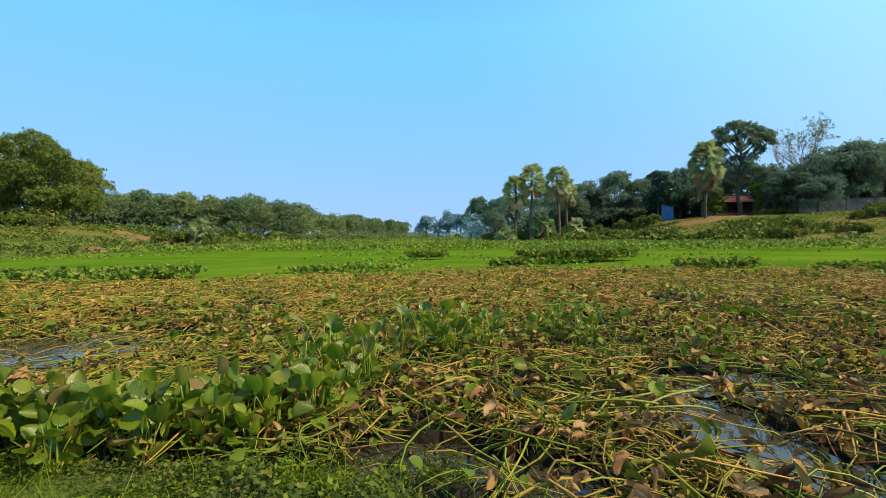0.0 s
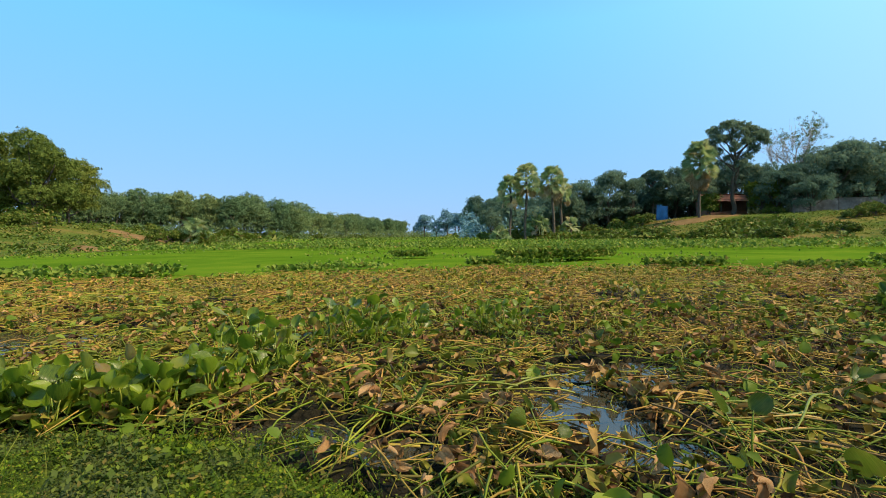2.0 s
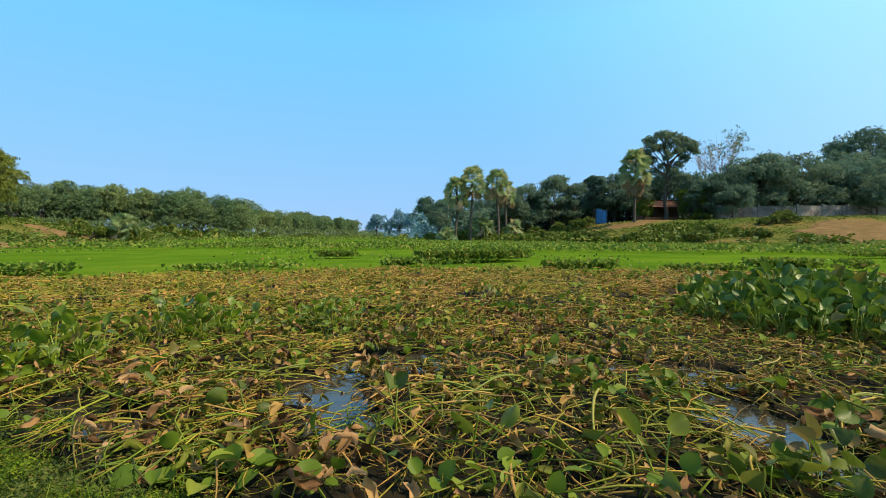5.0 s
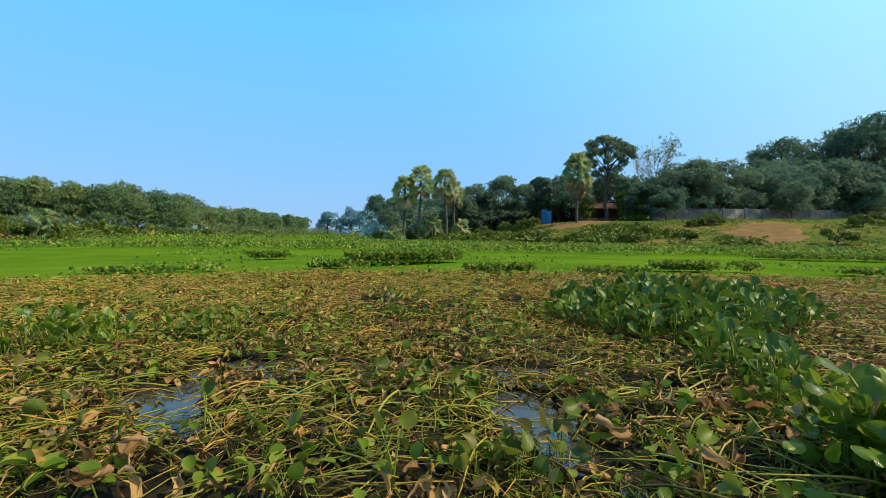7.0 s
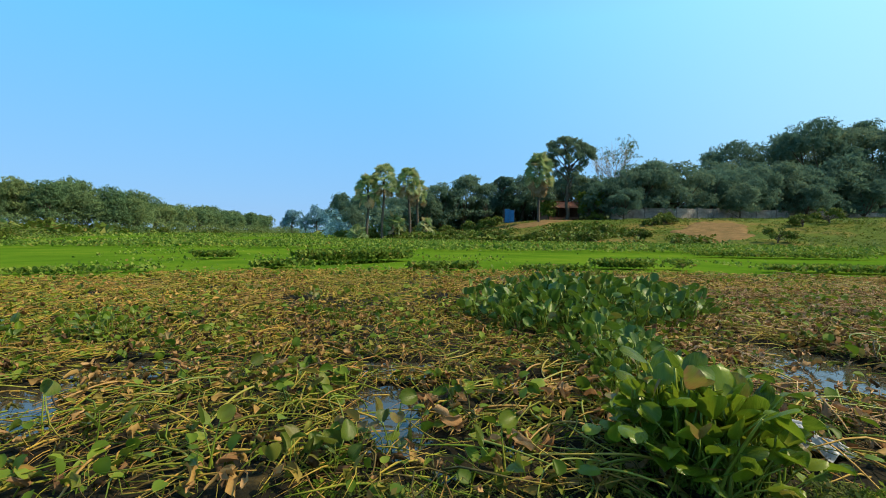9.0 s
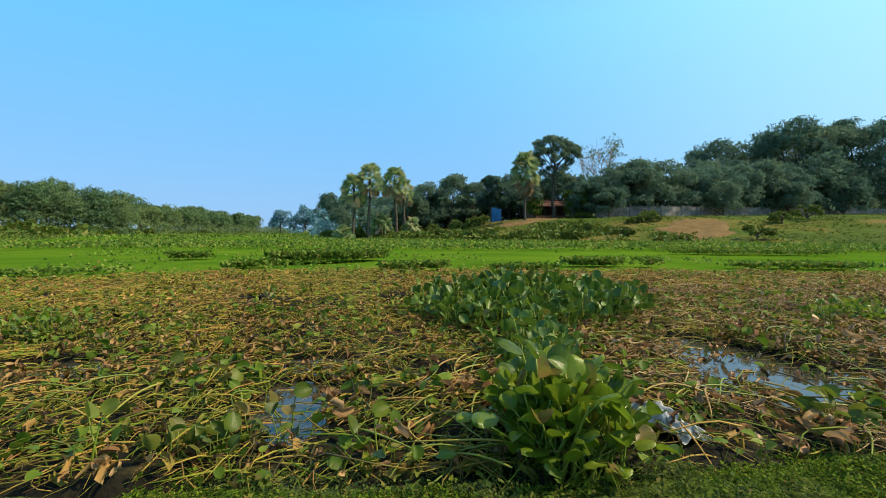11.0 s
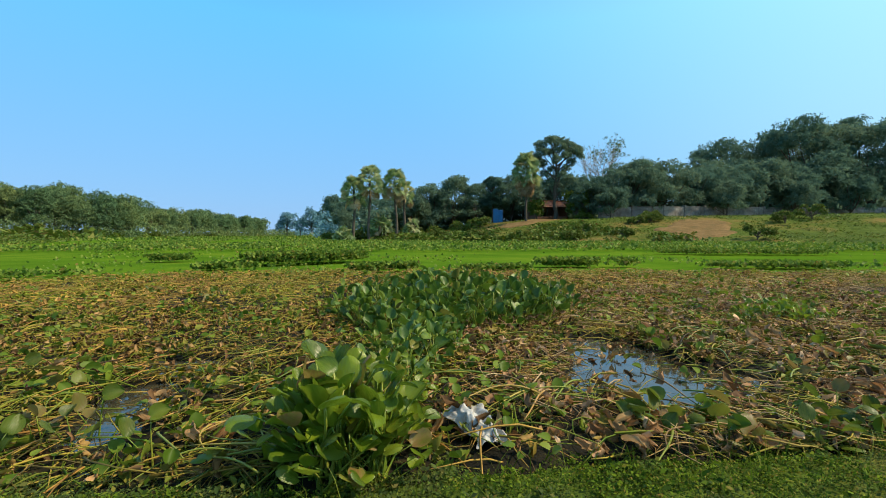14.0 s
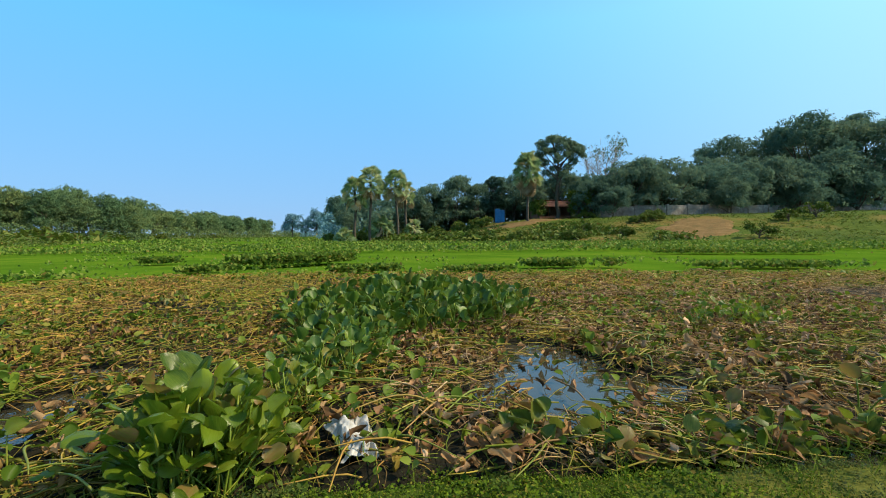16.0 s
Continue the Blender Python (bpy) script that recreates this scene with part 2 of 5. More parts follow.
M_STALK = material("green_stalk", [(0, (0.12, 0.20, 0.014)), (0.6, (0.20, 0.28, 0.022)), (1, (0.28, 0.29, 0.04))], rough=0.4, per="object",
                   grain=(0.16, 0.17, 0.04), grain_scale=60, through_light=0.15)
M_STEM = material("lying_stem", [(0, (0.07, 0.135, 0.007)), (0.34, (0.175, 0.215, 0.014)), (0.50, (0.36, 0.275, 0.04)), (0.67, (0.45, 0.245, 0.06)), (0.77, (0.25, 0.115, 0.035)), (0.86, (0.06, 0.038, 0.018)), (1, (0.018, 0.013, 0.008))],
                  rough=0.6, spec=0.2, grain=(0.10, 0.07, 0.025), grain_scale=26, stain=(0.13, 0.21, 0.015), stain_scale=1.1, stain_amount=0.6, patch=(0.48, 0.29, 0.05), patch_scale=1.7, patch_amount=0.4)
M_STEM_DRY = material("dry_stem", [(0, (0.12, 0.18, 0.013)), (0.28, (0.27, 0.28, 0.026)), (0.48, (0.43, 0.29, 0.055)), (0.72, (0.46, 0.25, 0.065)), (0.87, (0.16, 0.085, 0.032)), (1, (0.022, 0.016, 0.010))],
                      rough=0.65, spec=0.2, grain=(0.22, 0.14, 0.05), grain_scale=20, stain=(0.17, 0.23, 0.015), stain_scale=0.5, stain_amount=0.65, patch=(0.30, 0.16, 0.06), patch_scale=0.8, patch_amount=0.5)
M_STEM_ONE = material("single_stem", [(0, (0.08, 0.145, 0.009)), (0.45, (0.20, 0.235, 0.018)), (0.65, (0.36, 0.27, 0.04)), (0.85, (0.38, 0.21, 0.055)), (1, (0.13, 0.07, 0.027))],
                      rough=0.5, per="object", grain=(0.14, 0.095, 0.03), grain_scale=22)
M_STEM_GREEN = material("fresh_lying_stem", [(0, (0.07, 0.13, 0.007)), (0.5, (0.16, 0.22, 0.013)), (0.85, (0.28, 0.30, 0.025)), (1, (0.30, 0.21, 0.04))], rough=0.5, spec=0.25, grain=(0.12, 0.12, 0.03), grain_scale=26)
M_STEM_BROWN = material("brown_lying_stem", [(0, (0.05, 0.030, 0.018)), (0.30, (0.28, 0.165, 0.075)), (0.75, (0.52, 0.33, 0.155)), (1, (0.60, 0.44, 0.25))], rough=0.7, spec=0.15, grain=(0.12, 0.075, 0.045), grain_scale=26)
M_LITTER_TAN = material("tan_leaf", [(0, (0.16, 0.085, 0.045)), (0.35, (0.34, 0.19, 0.10)), (0.7, (0.50, 0.31, 0.18)), (1, (0.60, 0.42, 0.27))], rough=0.7, through_light=0.2, spec=0.1, grain=(0.18, 0.10, 0.06), grain_scale=35)
M_LITTER = material("dead_leaf", [(0, (0.08, 0.13, 0.012)), (0.30, (0.17, 0.18, 0.02)), (0.46, (0.32, 0.20, 0.05)), (0.66, (0.45, 0.27, 0.12)), (0.80, (0.17, 0.085, 0.034)), (1, (0.02, 0.014, 0.009))],
                    rough=0.6, through_light=0.15, grain=(0.16, 0.09, 0.04), grain_scale=35, spec=0.15)
M_LITTER_ONE = material("single_dead_leaf", [(0, (0.40, 0.22, 0.09)), (0.5, (0.54, 0.35, 0.18)), (0.8, (0.34, 0.17, 0.07)), (1, (0.16, 0.08, 0.035))], rough=0.6, per="object",
                        through_light=0.35, grain=(0.16, 0.09, 0.04), grain_scale=35, bump=0.3, bump_scale=80, spec=0.15)
M_LITTER_DRY = material("dry_leaf_litter", [(0, (0.10, 0.15, 0.014)), (0.25, (0.24, 0.23, 0.025)), (0.46, (0.43, 0.25, 0.06)), (0.74, (0.53, 0.32, 0.12)), (0.89, (0.24, 0.12, 0.04)), (1, (0.035, 0.022, 0.012))],
                        rough=0.7, through_light=0.2, spec=0.1, stain=(0.20, 0.24, 0.02), stain_scale=0.5, stain_amount=0.6)
# near-black: shade in the gaps between the stems is put into this colour
M_MAT = material("shaded_rotting_mat", [(0, (0.005, 0.0045, 0.003)), (0.45, (0.010, 0.009, 0.005)), (0.75, (0.022, 0.018, 0.008)), (1, (0.055, 0.040, 0.015))], rough=0.85, spec=0.15, per="noise",
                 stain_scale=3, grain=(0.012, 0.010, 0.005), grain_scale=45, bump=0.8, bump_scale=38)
M_MOSS = material("shore_weed", [(0, (0.026, 0.055, 0.006)), (0.5, (0.075, 0.130, 0.009)), (0.85, (0.17, 0.24, 0.014)), (1, (0.22, 0.15, 0.035))], rough=0.7, spec=0.1, through_light=0.3,
                  patch=(0.075, 0.085, 0.045), patch_scale=3.2, patch_amount=0.55)
M_GRASS = material("grass_blade", [(0, (0.055, 0.11, 0.008)), (0.6, (0.115, 0.185, 0.012)), (1, (0.21, 0.23, 0.03))], rough=0.5, through_light=0.3, spec=0.15)
M_DUCK = material("pondweed", [(0, (0.045, 0.098, 0.008)), (0.5, (0.075, 0.148, 0.011)), (1, (0.125, 0.185, 0.016))], rough=1.0, spec=0.0, per="noise", stain_scale=0.16,
                  grain=(0.055, 0.14, 0.012), grain_scale=5, stain=None, bump=0.6, bump_scale=14)
M_EARTH = material("bank_earth", [(0, (0.035, 0.065, 0.010)), (0.45, (0.065, 0.095, 0.014)), (0.65, (0.13, 0.11, 0.028)), (1, (0.22, 0.12, 0.05))], rough=1.0, spec=0.05, per="noise", stain_scale=0.06,
                   grain=(0.12, 0.15, 0.03), grain_scale=1.6, bump=0.8, bump_scale=2.5)
M_ACACIA = material("acacia_leaf", [(0, (0.085, 0.13, 0.030)), (0.5, (0.135, 0.185, 0.040)), (1, (0.24, 0.265, 0.06))], rough=0.8, spec=0.06, per="tree", through_light=0.35)
# dark leaf made paler and bluer: haze over the village trees in its colour
M_HAZED_DARKLEAF = material("hazed_mango_leaf", [(0, (0.075, 0.150, 0.115)), (0.55, (0.118, 0.200, 0.145)), (1, (0.20, 0.245, 0.14))], rough=0.8, spec=0.06, per="tree", through_light=0.5)
# far-end haze painted in: leaves much bluer than their own green
M_HAZED_FARLEAF = material("hazed_far_leaf", [(0, (0.11, 0.24, 0.29)), (1, (0.16, 0.31, 0.37))], rough=0.8, through_light=0.2)
M_SCRUB = material("scrub_leaf", [(0, (0.055, 0.10, 0.014)), (0.6, (0.10, 0.155, 0.020)), (0.9, (0.17, 0.19, 0.035)), (1, (0.24, 0.17, 0.06))], rough=0.55, through_light=0.25, spec=0.15)
M_PALMLEAF = material("palm_leaf", [(0, (0.17, 0.26, 0.10)), (0.5, (0.29, 0.38, 0.17)), (0.88, (0.42, 0.45, 0.22)), (1, (0.46, 0.38, 0.20))], rough=0.45, per="object", through_light=0.48, bump=0.2, bump_scale=12)
M_PALMDRY = material("dry_palm_leaf", [(0, (0.24, 0.17, 0.09)), (0.6, (0.38, 0.27, 0.15)), (1, (0.48, 0.37, 0.22))], rough=0.7, per="object", through_light=0.25, bump=0.2, bump_scale=12)
M_BARK = material("bark", [(0, (0.05, 0.042, 0.034)), (0.6, (0.10, 0.08, 0.062)), (1, (0.16, 0.135, 0.11))], rough=0.9, per="noise", stain_scale=2.5, grain=(0.05, 0.04, 0.03),
                  grain_scale=9, bump=0.8, bump_scale=14)
M_PALEBARK = material("pale_bark", [(0, (0.22, 0.19, 0.16)), (1, (0.38, 0.34, 0.30))], rough=0.85, per="noise", stain_scale=2, bump=0.5, bump_scale=12)
M_WALL = material("weathered_plaster", [(0, (0.15, 0.12, 0.105)), (0.5, (0.27, 0.235, 0.21)), (1, (0.44, 0.40, 0.37))], rough=0.9, per="noise", stain_scale=0.6, grain=(0.12, 0.11, 0.10),
                  grain_scale=3.5, stain=(0.07, 0.055, 0.045), bump=0.4, bump_scale=8, stain_amount=0.75)
M_BRICK = material("old_brick", [(0, (0.20, 0.085, 0.055)), (1, (0.32, 0.14, 0.09))], rough=0.9, per="noise", stain_scale=1, grain=(0.16, 0.10, 0.08), grain_scale=9, bump=0.4, bump_scale=14)
M_TILE = material("clay_tile", [(0, (0.13, 0.045, 0.030)), (0.6, (0.20, 0.07, 0.042)), (1, (0.13, 0.07, 0.05))], rough=0.85, per="object", grain=(0.13, 0.06, 0.045), grain_scale=6)
# near-black colour standing for the shade inside a doorway
M_DOOR_SHADE = material("painted_door_shade", [(0, (0.012, 0.012, 0.014)), (1, (0.03, 0.028, 0.026))], rough=0.8, per="noise")
M_BLUE = material("blue_sheet", [(0, (0.015, 0.13, 0.30)), (1, (0.025, 0.19, 0.40))], rough=0.45, per="noise", stain_scale=0.8, grain=(0.03, 0.13, 0.28), grain_scale=5)
M_BAG = material("white_plastic", [(0, (0.36, 0.34, 0.33)), (0.5, (0.52, 0.51, 0.50)), (1, (0.66, 0.66, 0.67))], rough=0.35, per="noise", stain_scale=8, stain=(0.42, 0.36, 0.28), stain_amount=0.45,
                 through_light=0.2, bump=0.2, bump_scale=60)
M_WATER = material("pond_water", [(0, (0.030, 0.030, 0.022)), (1, (0.050, 0.046, 0.032))], rough=0.06, per="noise", stain_scale=0.7, spec=0.45, bump=0.03, bump_scale=7)
M_DIRT = material("bare_earth", [(0, (0.115, 0.085, 0.035)), (0.5, (0.175, 0.108, 0.048)), (1, (0.235, 0.145, 0.07))], rough=1.0, spec=0.05, per="noise", stain_scale=0.5, grain=(0.13, 0.10, 0.04), grain_scale=3, bump=0.5, bump_scale=4)
M_LEAF_DEEP = material("deep_hyacinth_leaf", [(0, (0.042, 0.100, 0.011)), (0.6, (0.090, 0.170, 0.015)), (0.92, (0.18, 0.255, 0.02)), (1, (0.22, 0.15, 0.04))], rough=0.42, per="object", through_light=0.28,
                       grain=(0.06, 0.115, 0.02), grain_scale=2.5, bump=0.2, bump_scale=90, spec=0.42, stain=(0.035, 0.075, 0.012), stain_scale=1.5, vein=(0.13, 0.20, 0.035))
# acacia green shifted towards blue to stand in for haze along the belt
M_ACACIA_HAZED = material("hazed_belt_leaf", [(0, (0.080, 0.155, 0.082)), (0.5, (0.140, 0.215, 0.098)), (1, (0.24, 0.285, 0.105))], rough=0.85, spec=0.05, per="tree", through_light=0.35)

# ---- lie of the land ----
RIGHT_SHORE = [(140, -6), (60, 15), (34, 26), (24, 33), (14, 43), (8, 49), (4, 62), (0, 120), (-8, 200), (-22, 420), (-30, 900)]
LEFT_SHORE = [(-25, 900), (-30, 420), (-38, 300), (-52, 165), (-42, 105), (-25, 52), (-20.5, 36), (-19, 28), (-18, 22), (-17.6, 18.5), (-24, 12), (-70, 4)]
NEAR_SHORE = [(-30, 4.0), (-4, 1.75), (-1.2, 1.42), (-0.15, 1.36), (0.5, 0.95), (2.4, 0.55), (3.3, 0.38), (4.3, 0.30), (5.3, 0.17), (6.5, 0.05), (10, -0.5), (40, -4)]
MAT_EDGE = [(-40, 3.4), (-9, 5.3), (-4.1, 6.2), (-2.7, 6.8), (-1.1, 7.6), (0.5, 8.3), (3, 8.1), (5, 7.8), (7.5, 7.2), (11, 6.0), (14, 5.2), (45, -1)]
# open water among the weeds: centre, half length, half width, turn
POOLS = [(-2.7, 2.62, 0.95, 0.5, 0.2), (-2.35, 3.3, 0.44, 0.14, 0.0), (-1.95, 4.35, 0.36, 0.2, 0.0), (-0.43, 1.98, 0.12, 0.12, 0.0), (-0.12, 1.42, 0.28, 0.15, 0.1), (0.3, 1.33, 0.12, 0.09, 0.0),
         (-0.5, 2.63, 0.18, 0.08, 0.0), (0.98, 1.74, 0.19, 0.32, 0.0), (1.2, 2.2, 0.36, 0.15, 0.0), (1.12, 1.38, 0.17, 0.1, 0.0), (2.7, 1.92, 0.34, 0.17, -0.1), (2.64, 1.28, 0.17, 0.34, 0.05),
         (3.42, 1.54, 0.12, 0.08, 0.0), (3.54, 4.53, 0.16, 0.15, 0.0), (5.38, 1.45, 0.28, 0.5, -0.15), (5.32, 1.05, 0.46, 0.28, -0.1), (4.72, 0.92, 0.2, 0.08, 0.0), (5.15, 0.78, 0.26, 0.14, 0.1),
         (5.42, 1.95, 0.17, 0.15, 0.0), (6.49, 2.36, 0.15, 0.07, 0.0), (7.25, 1.1, 0.17, 0.07, 0.1), (2.05, 2.1, 0.2, 0.08, 0.2), (1.95, 4.7, 0.22, 0.1, 0.0), (10.5, 5.0, 0.6, 0.2, -0.2)]


def right_land(x, y):
    """Metres inland from the far right-hand shore."""
    return -beside(RIGHT_SHORE, x, y)


def left_land(x, y):
    return -beside(LEFT_SHORE, x, y)


def ground_z(x, y):
    x, y = np.asarray(x, float), np.asarray(y, float)
    r, l, n = right_land(x, y), left_land(x, y), -beside(NEAR_SHORE, x, y)
    top = 0.6 + (2.2 + 0.008 * np.clip(x - 30, 0, 90)) * smooth(8, 30, x) * (1 - smooth(100, 160, y))
    rough_up = 0.25 * (fbm(x, y, 5, 3) - 0.5)
    zr = np.where(r > 0, (0.5 * smooth(0, 4, r) + (top - 0.5) * smooth(3, 23, r)) + rough_up * smooth(0, 5, r), -0.4 * smooth(0, 2, -r))
    knoll = 1.6 * np.exp(-((x + 31) / 6) ** 2 - ((y - 43) / 6) ** 2)
    zl = np.where(l > 0, 0.30 * smooth(0, 4, l) + (1.35 + knoll) * smooth(3, 16, l) + 1.6 * rough_up * smooth(0, 5, l), -0.4 * smooth(0, 2, -l))
    zn = np.where(n > 0, 0.05 * smooth(0, 0.15, n) + 0.25 * smooth(0.5, 5, n) + 0.04 * (fbm(x, y, 0.3, 5) - 0.5), -0.4 * smooth(0, 0.5, -n))
    return np.maximum(np.maximum(zr, zl), zn)


def pool_depth(x, y):
    """1 in the middle of a pool, 0 outside."""
    d = np.zeros(np.shape(x))
    wob = (vnoise(x, y, 0.22, 21) - 0.5) * 0.6 + (vnoise(x, y, 0.07, 22) - 0.5) * 0.35
    for cx, cy, a, b, t in POOLS:
        u, v = (x - cx) * math.cos(t) + (y - cy) * math.sin(t), -(x - cx) * math.sin(t) + (y - cy) * math.cos(t)
        d = np.maximum(d, 1 - smooth(0.8, 1.2, np.hypot(u / a, v / b) + wob))
    return d


def mat_z(x, y):
    z = 0.012 + 0.055 * (fbm(x, y, 0.7, 11) - 0.42) + 0.035 * (vnoise(x, y, 0.11, 14) - 0.4)
    z = z - 0.30 * pool_depth(x, y)
    return z + 0.03 * smooth(2.5, 6, y)


def sheet(xs, ys, zf):
    gx, gy = np.meshgrid(xs, ys)
    v = np.stack([gx, gy, zf(gx, gy)], -1).reshape(-1, 3)
    n = len(xs)
    i = (np.arange(len(ys) - 1)[:, None] * n + np.arange(n - 1)[None]).ravel()
    return v, np.concatenate([np.stack([i, i + 1, i + n + 1], 1), np.stack([i, i + n + 1, i + n], 1)])


s = np.linspace(-1, 1, 181)
gx = 15 + 18 * np.sinh(s * 5.6) / math.sinh(1) * 0.85
gy = 30 + 18 * np.sinh(s * 5.6) / math.sinh(1) * 0.85
gx = np.unique(np.concatenate([gx, np.linspace(-8, 12, 110)]))
gy = np.unique(np.concatenate([gy, np.linspace(-2.5, 3, 46)]))
tagged(new("ground", mesh_of("ground", *sheet(gx, gy, ground_z), M_EARTH)), "grassy earth banks sloping down to the pond", "ground", kind="structure")
tagged(new("water", mesh_of("water", *sheet(np.linspace(-160, 160, 40), np.concatenate([np.linspace(-4, 60, 30), np.linspace(75, 950, 30)]),
                                           lambda x, y: 0 * x), M_WATER)), "still murky pond water reflecting the sky", "water", kind="structure")

# floating mat of cut and rotting hyacinth
ys = np.concatenate([np.arange(0.2, 3.2, 0.045), np.geomspace(3.2, 11.2, 60)])
xs = np.concatenate([np.linspace(-24, -3.2, 110), np.arange(-3.1, 9, 0.05), np.linspace(9.1, 30, 110)])


def mat_surface(x, y):
    out = smooth(-0.1, 0.5, beside(MAT_EDGE, x, y) + 0.9 * (fbm(x, y, 0.9, 17) - 0.5))
    return mat_z(x, y) - 0.3 * out - 0.3 * smooth(0.0, 0.3, -beside(NEAR_SHORE, x, y))


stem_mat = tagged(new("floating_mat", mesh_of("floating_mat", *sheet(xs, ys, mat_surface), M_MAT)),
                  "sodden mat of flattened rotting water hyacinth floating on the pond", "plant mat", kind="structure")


def duck_surface(x, y):
    edge = beside(MAT_EDGE, x, y) + 0.9 * (fbm(x, y, 0.9, 17) - 0.5)
    return -0.15 + 0.175 * smooth(-0.2, 0.2, edge) + 0.03 * (fbm(x, y, 1.2, 31) - 0.5)


dx = np.concatenate([np.linspace(-140, -26, 60), np.linspace(-25, 40, 220), np.linspace(41, 140, 50)])
dy = np.concatenate([np.geomspace(3.0, 60, 130), np.geomspace(61, 900, 60)])
tagged(new("pondweed", mesh_of("pondweed", *sheet(dx, dy, duck_surface), M_DUCK)), "bright green carpet of tiny floating pondweed", "pondweed", kind="stuff")

# ---- trees ----
def leaf_tuft(r, n, length=1.0, wide=0.3, reach=0.5):
    """A small tuft of n pointed leaves, about a metre across."""
    one = (np.array([(-0.6 * wide, 0, 0), (wide, 0.45, 0.06), (-0.2 * wide, 1, -0.08)]) * length, np.array([(0, 1, 2)]))
    at = r.normal(0, reach * 0.5, (n, 3)) * (1, 1, 0.6)
    return scatter([one], np.zeros(n, int), at, turns(r.uniform(0, 6.28, n), r.uniform(-0.65, 0.65, n), r.uniform(-0.65, 0.65, n)), r.uniform(0.6, 1.1, n))


TUFTS = [leaf_tuft(rng, 8, 0.66, 0.40, 0.75) for _ in range(5)]


def limb(r, a, b, r0, r1, sag=0.12, sides=5, n=6):
    a, b = np.asarray(a, float), np.asarray(b, float)
    t = np.linspace(0, 1, n)[:, None]
    bend = r.normal(0, 1, 3) * np.linalg.norm(b - a) * sag
    return tube(a + (b - a) * t + bend * np.sin(t * np.pi) * 0.5 + r.normal(0, 0.012, (n, 3)) * np.linalg.norm(b - a), np.linspace(r0, r1, n), sides)


def crown_of(r, lumps, tufts, size):
    """Leaf tufts over a set of lumps (x, y, z, radius), thick at the skin and thin inside."""
    lumps = np.asarray(lumps)
    w = lumps[:, 3] ** 2
    k = r.choice(len(lumps), tufts, p=w / w.sum())
    d = r.normal(0, 1, (tufts, 3))
    d /= np.linalg.norm(d, axis=1)[:, None]
    d[:, 2] = np.where(d[:, 2] < -0.35, -d[:, 2], d[:, 2])
    rad = lumps[k, 3] * (0.68 + 0.32 * r.random(tufts) ** 0.6) * (0.9 + 0.36 * r.random(tufts) ** 3)
    at = lumps[k, :3] + d * rad[:, None] * (1, 1, 0.8)
    yaw, lay = np.arctan2(d[:, 0], -d[:, 1]), np.arccos(np.clip(d[:, 2], -1, 1)) * 0.8       # leaves face outwards
    return scatter(TUFTS, r.integers(0, len(TUFTS), tufts), at, turns(yaw + r.normal(0, 0.5, tufts), lay + r.normal(0, 0.4, tufts), r.normal(0, 0.4, tufts)),
                   size * r.uniform(0.6, 1.3, tufts))


def make_tree(name, label, seed, height, wide, bare, leaf, bark, tufts=1100, size=0.5, lumps=16, group="", flat=0.8, lean=0.0, knob=(0.13, 0.27), push=(0.45, 0.85)):
    """A tree: tapered trunk with limbs, and an uneven crown of leaf tufts. bare: height of the first limbs."""
    r = np.random.default_rng(seed)
    base = thing(name, label, "tree", group)
    mid = (height + bare) / 2
    half = (height - bare) / 2
    ends = []
    for i in range(lumps):
        a, e = r.uniform(0, 6.28), r.uniform(-1.0, 1.0)
        q = math.sqrt(max(0, 1 - e * e * (0.9 if e > 0 else 0.25))) * r.uniform(*push)
        rad = r.uniform(*knob) * min(wide, height - bare)
        ends.append((math.cos(a) * q * (wide / 2 - rad * 0.4) + lean * half, math.sin(a) * q * (wide / 2 - rad * 0.4), mid + e * (half - rad * flat), rad))
    pieces = [limb(r, (0, 0, -0.3), (lean * 0.5, 0, bare + half * 0.9), 0.021 * height + 0.05, 0.035, 0.05, 7, 8)]
    for x, y, z, rad in ends[: 12]:
        z0 = r.uniform(bare * 0.75, bare + half * 0.7)
        pieces.append(limb(r, (lean * 0.3, 0, min(z0, z)), (x, y, z), 0.010 * height + 0.02, 0.02))
    part("trunk", (*joined(pieces), bark), base)
    part("crown", (*crown_of(r, ends, tufts, size), leaf), base)
    return base


def stand(x, y, turn, size=1.0, drop=0.05):
    return Matrix.LocRotScale((x, y, float(ground_z(x, y)) - drop), Euler((0, 0, turn)), (size, size, size))


USED = set()


def put(ob, x, y, turn=0.0, size=1.0):
    """Sets a thing on the ground there, or a copy of it; of several kinds, the first that is not yet used or any."""
    if isinstance(ob, list):
        fresh = [o for o in ob if o.name not in USED]
        ob = fresh[0] if fresh else ob[wood.randrange(len(ob))]
    if ob.name not in USED:
        USED.add(ob.name)
        ob.scale = (1, 1, 1)
        ob.matrix_basis = stand(x, y, turn, size)
        return ob
    ob2 = copy_thing(ob, stand(x, y, turn, 1.0))
    ob2.scale = (size, size, size)
    return ob2


wood = random.Random(5)
acacias = [make_tree("acacia_tree", "rounded olive-green acacia in a dense belt along the bank", 100 + i, 9.0, 6.4 + 0.5 * i, 0.9, M_ACACIA_HAZED, M_BARK, 1300, 0.47, 30, "trees of the acacia belt") for i in range(5)]
big_acacias = [make_tree("acacia_tree", "tall full-crowned acacia above scrub on the bank", 120 + i, 9.6, 9.5, 1.5, M_ACACIA, M_BARK, 3600, 0.34, 46, "trees by the pond corner", knob=(0.08, 0.18), push=(0.5, 1.0)) for i in range(3)]
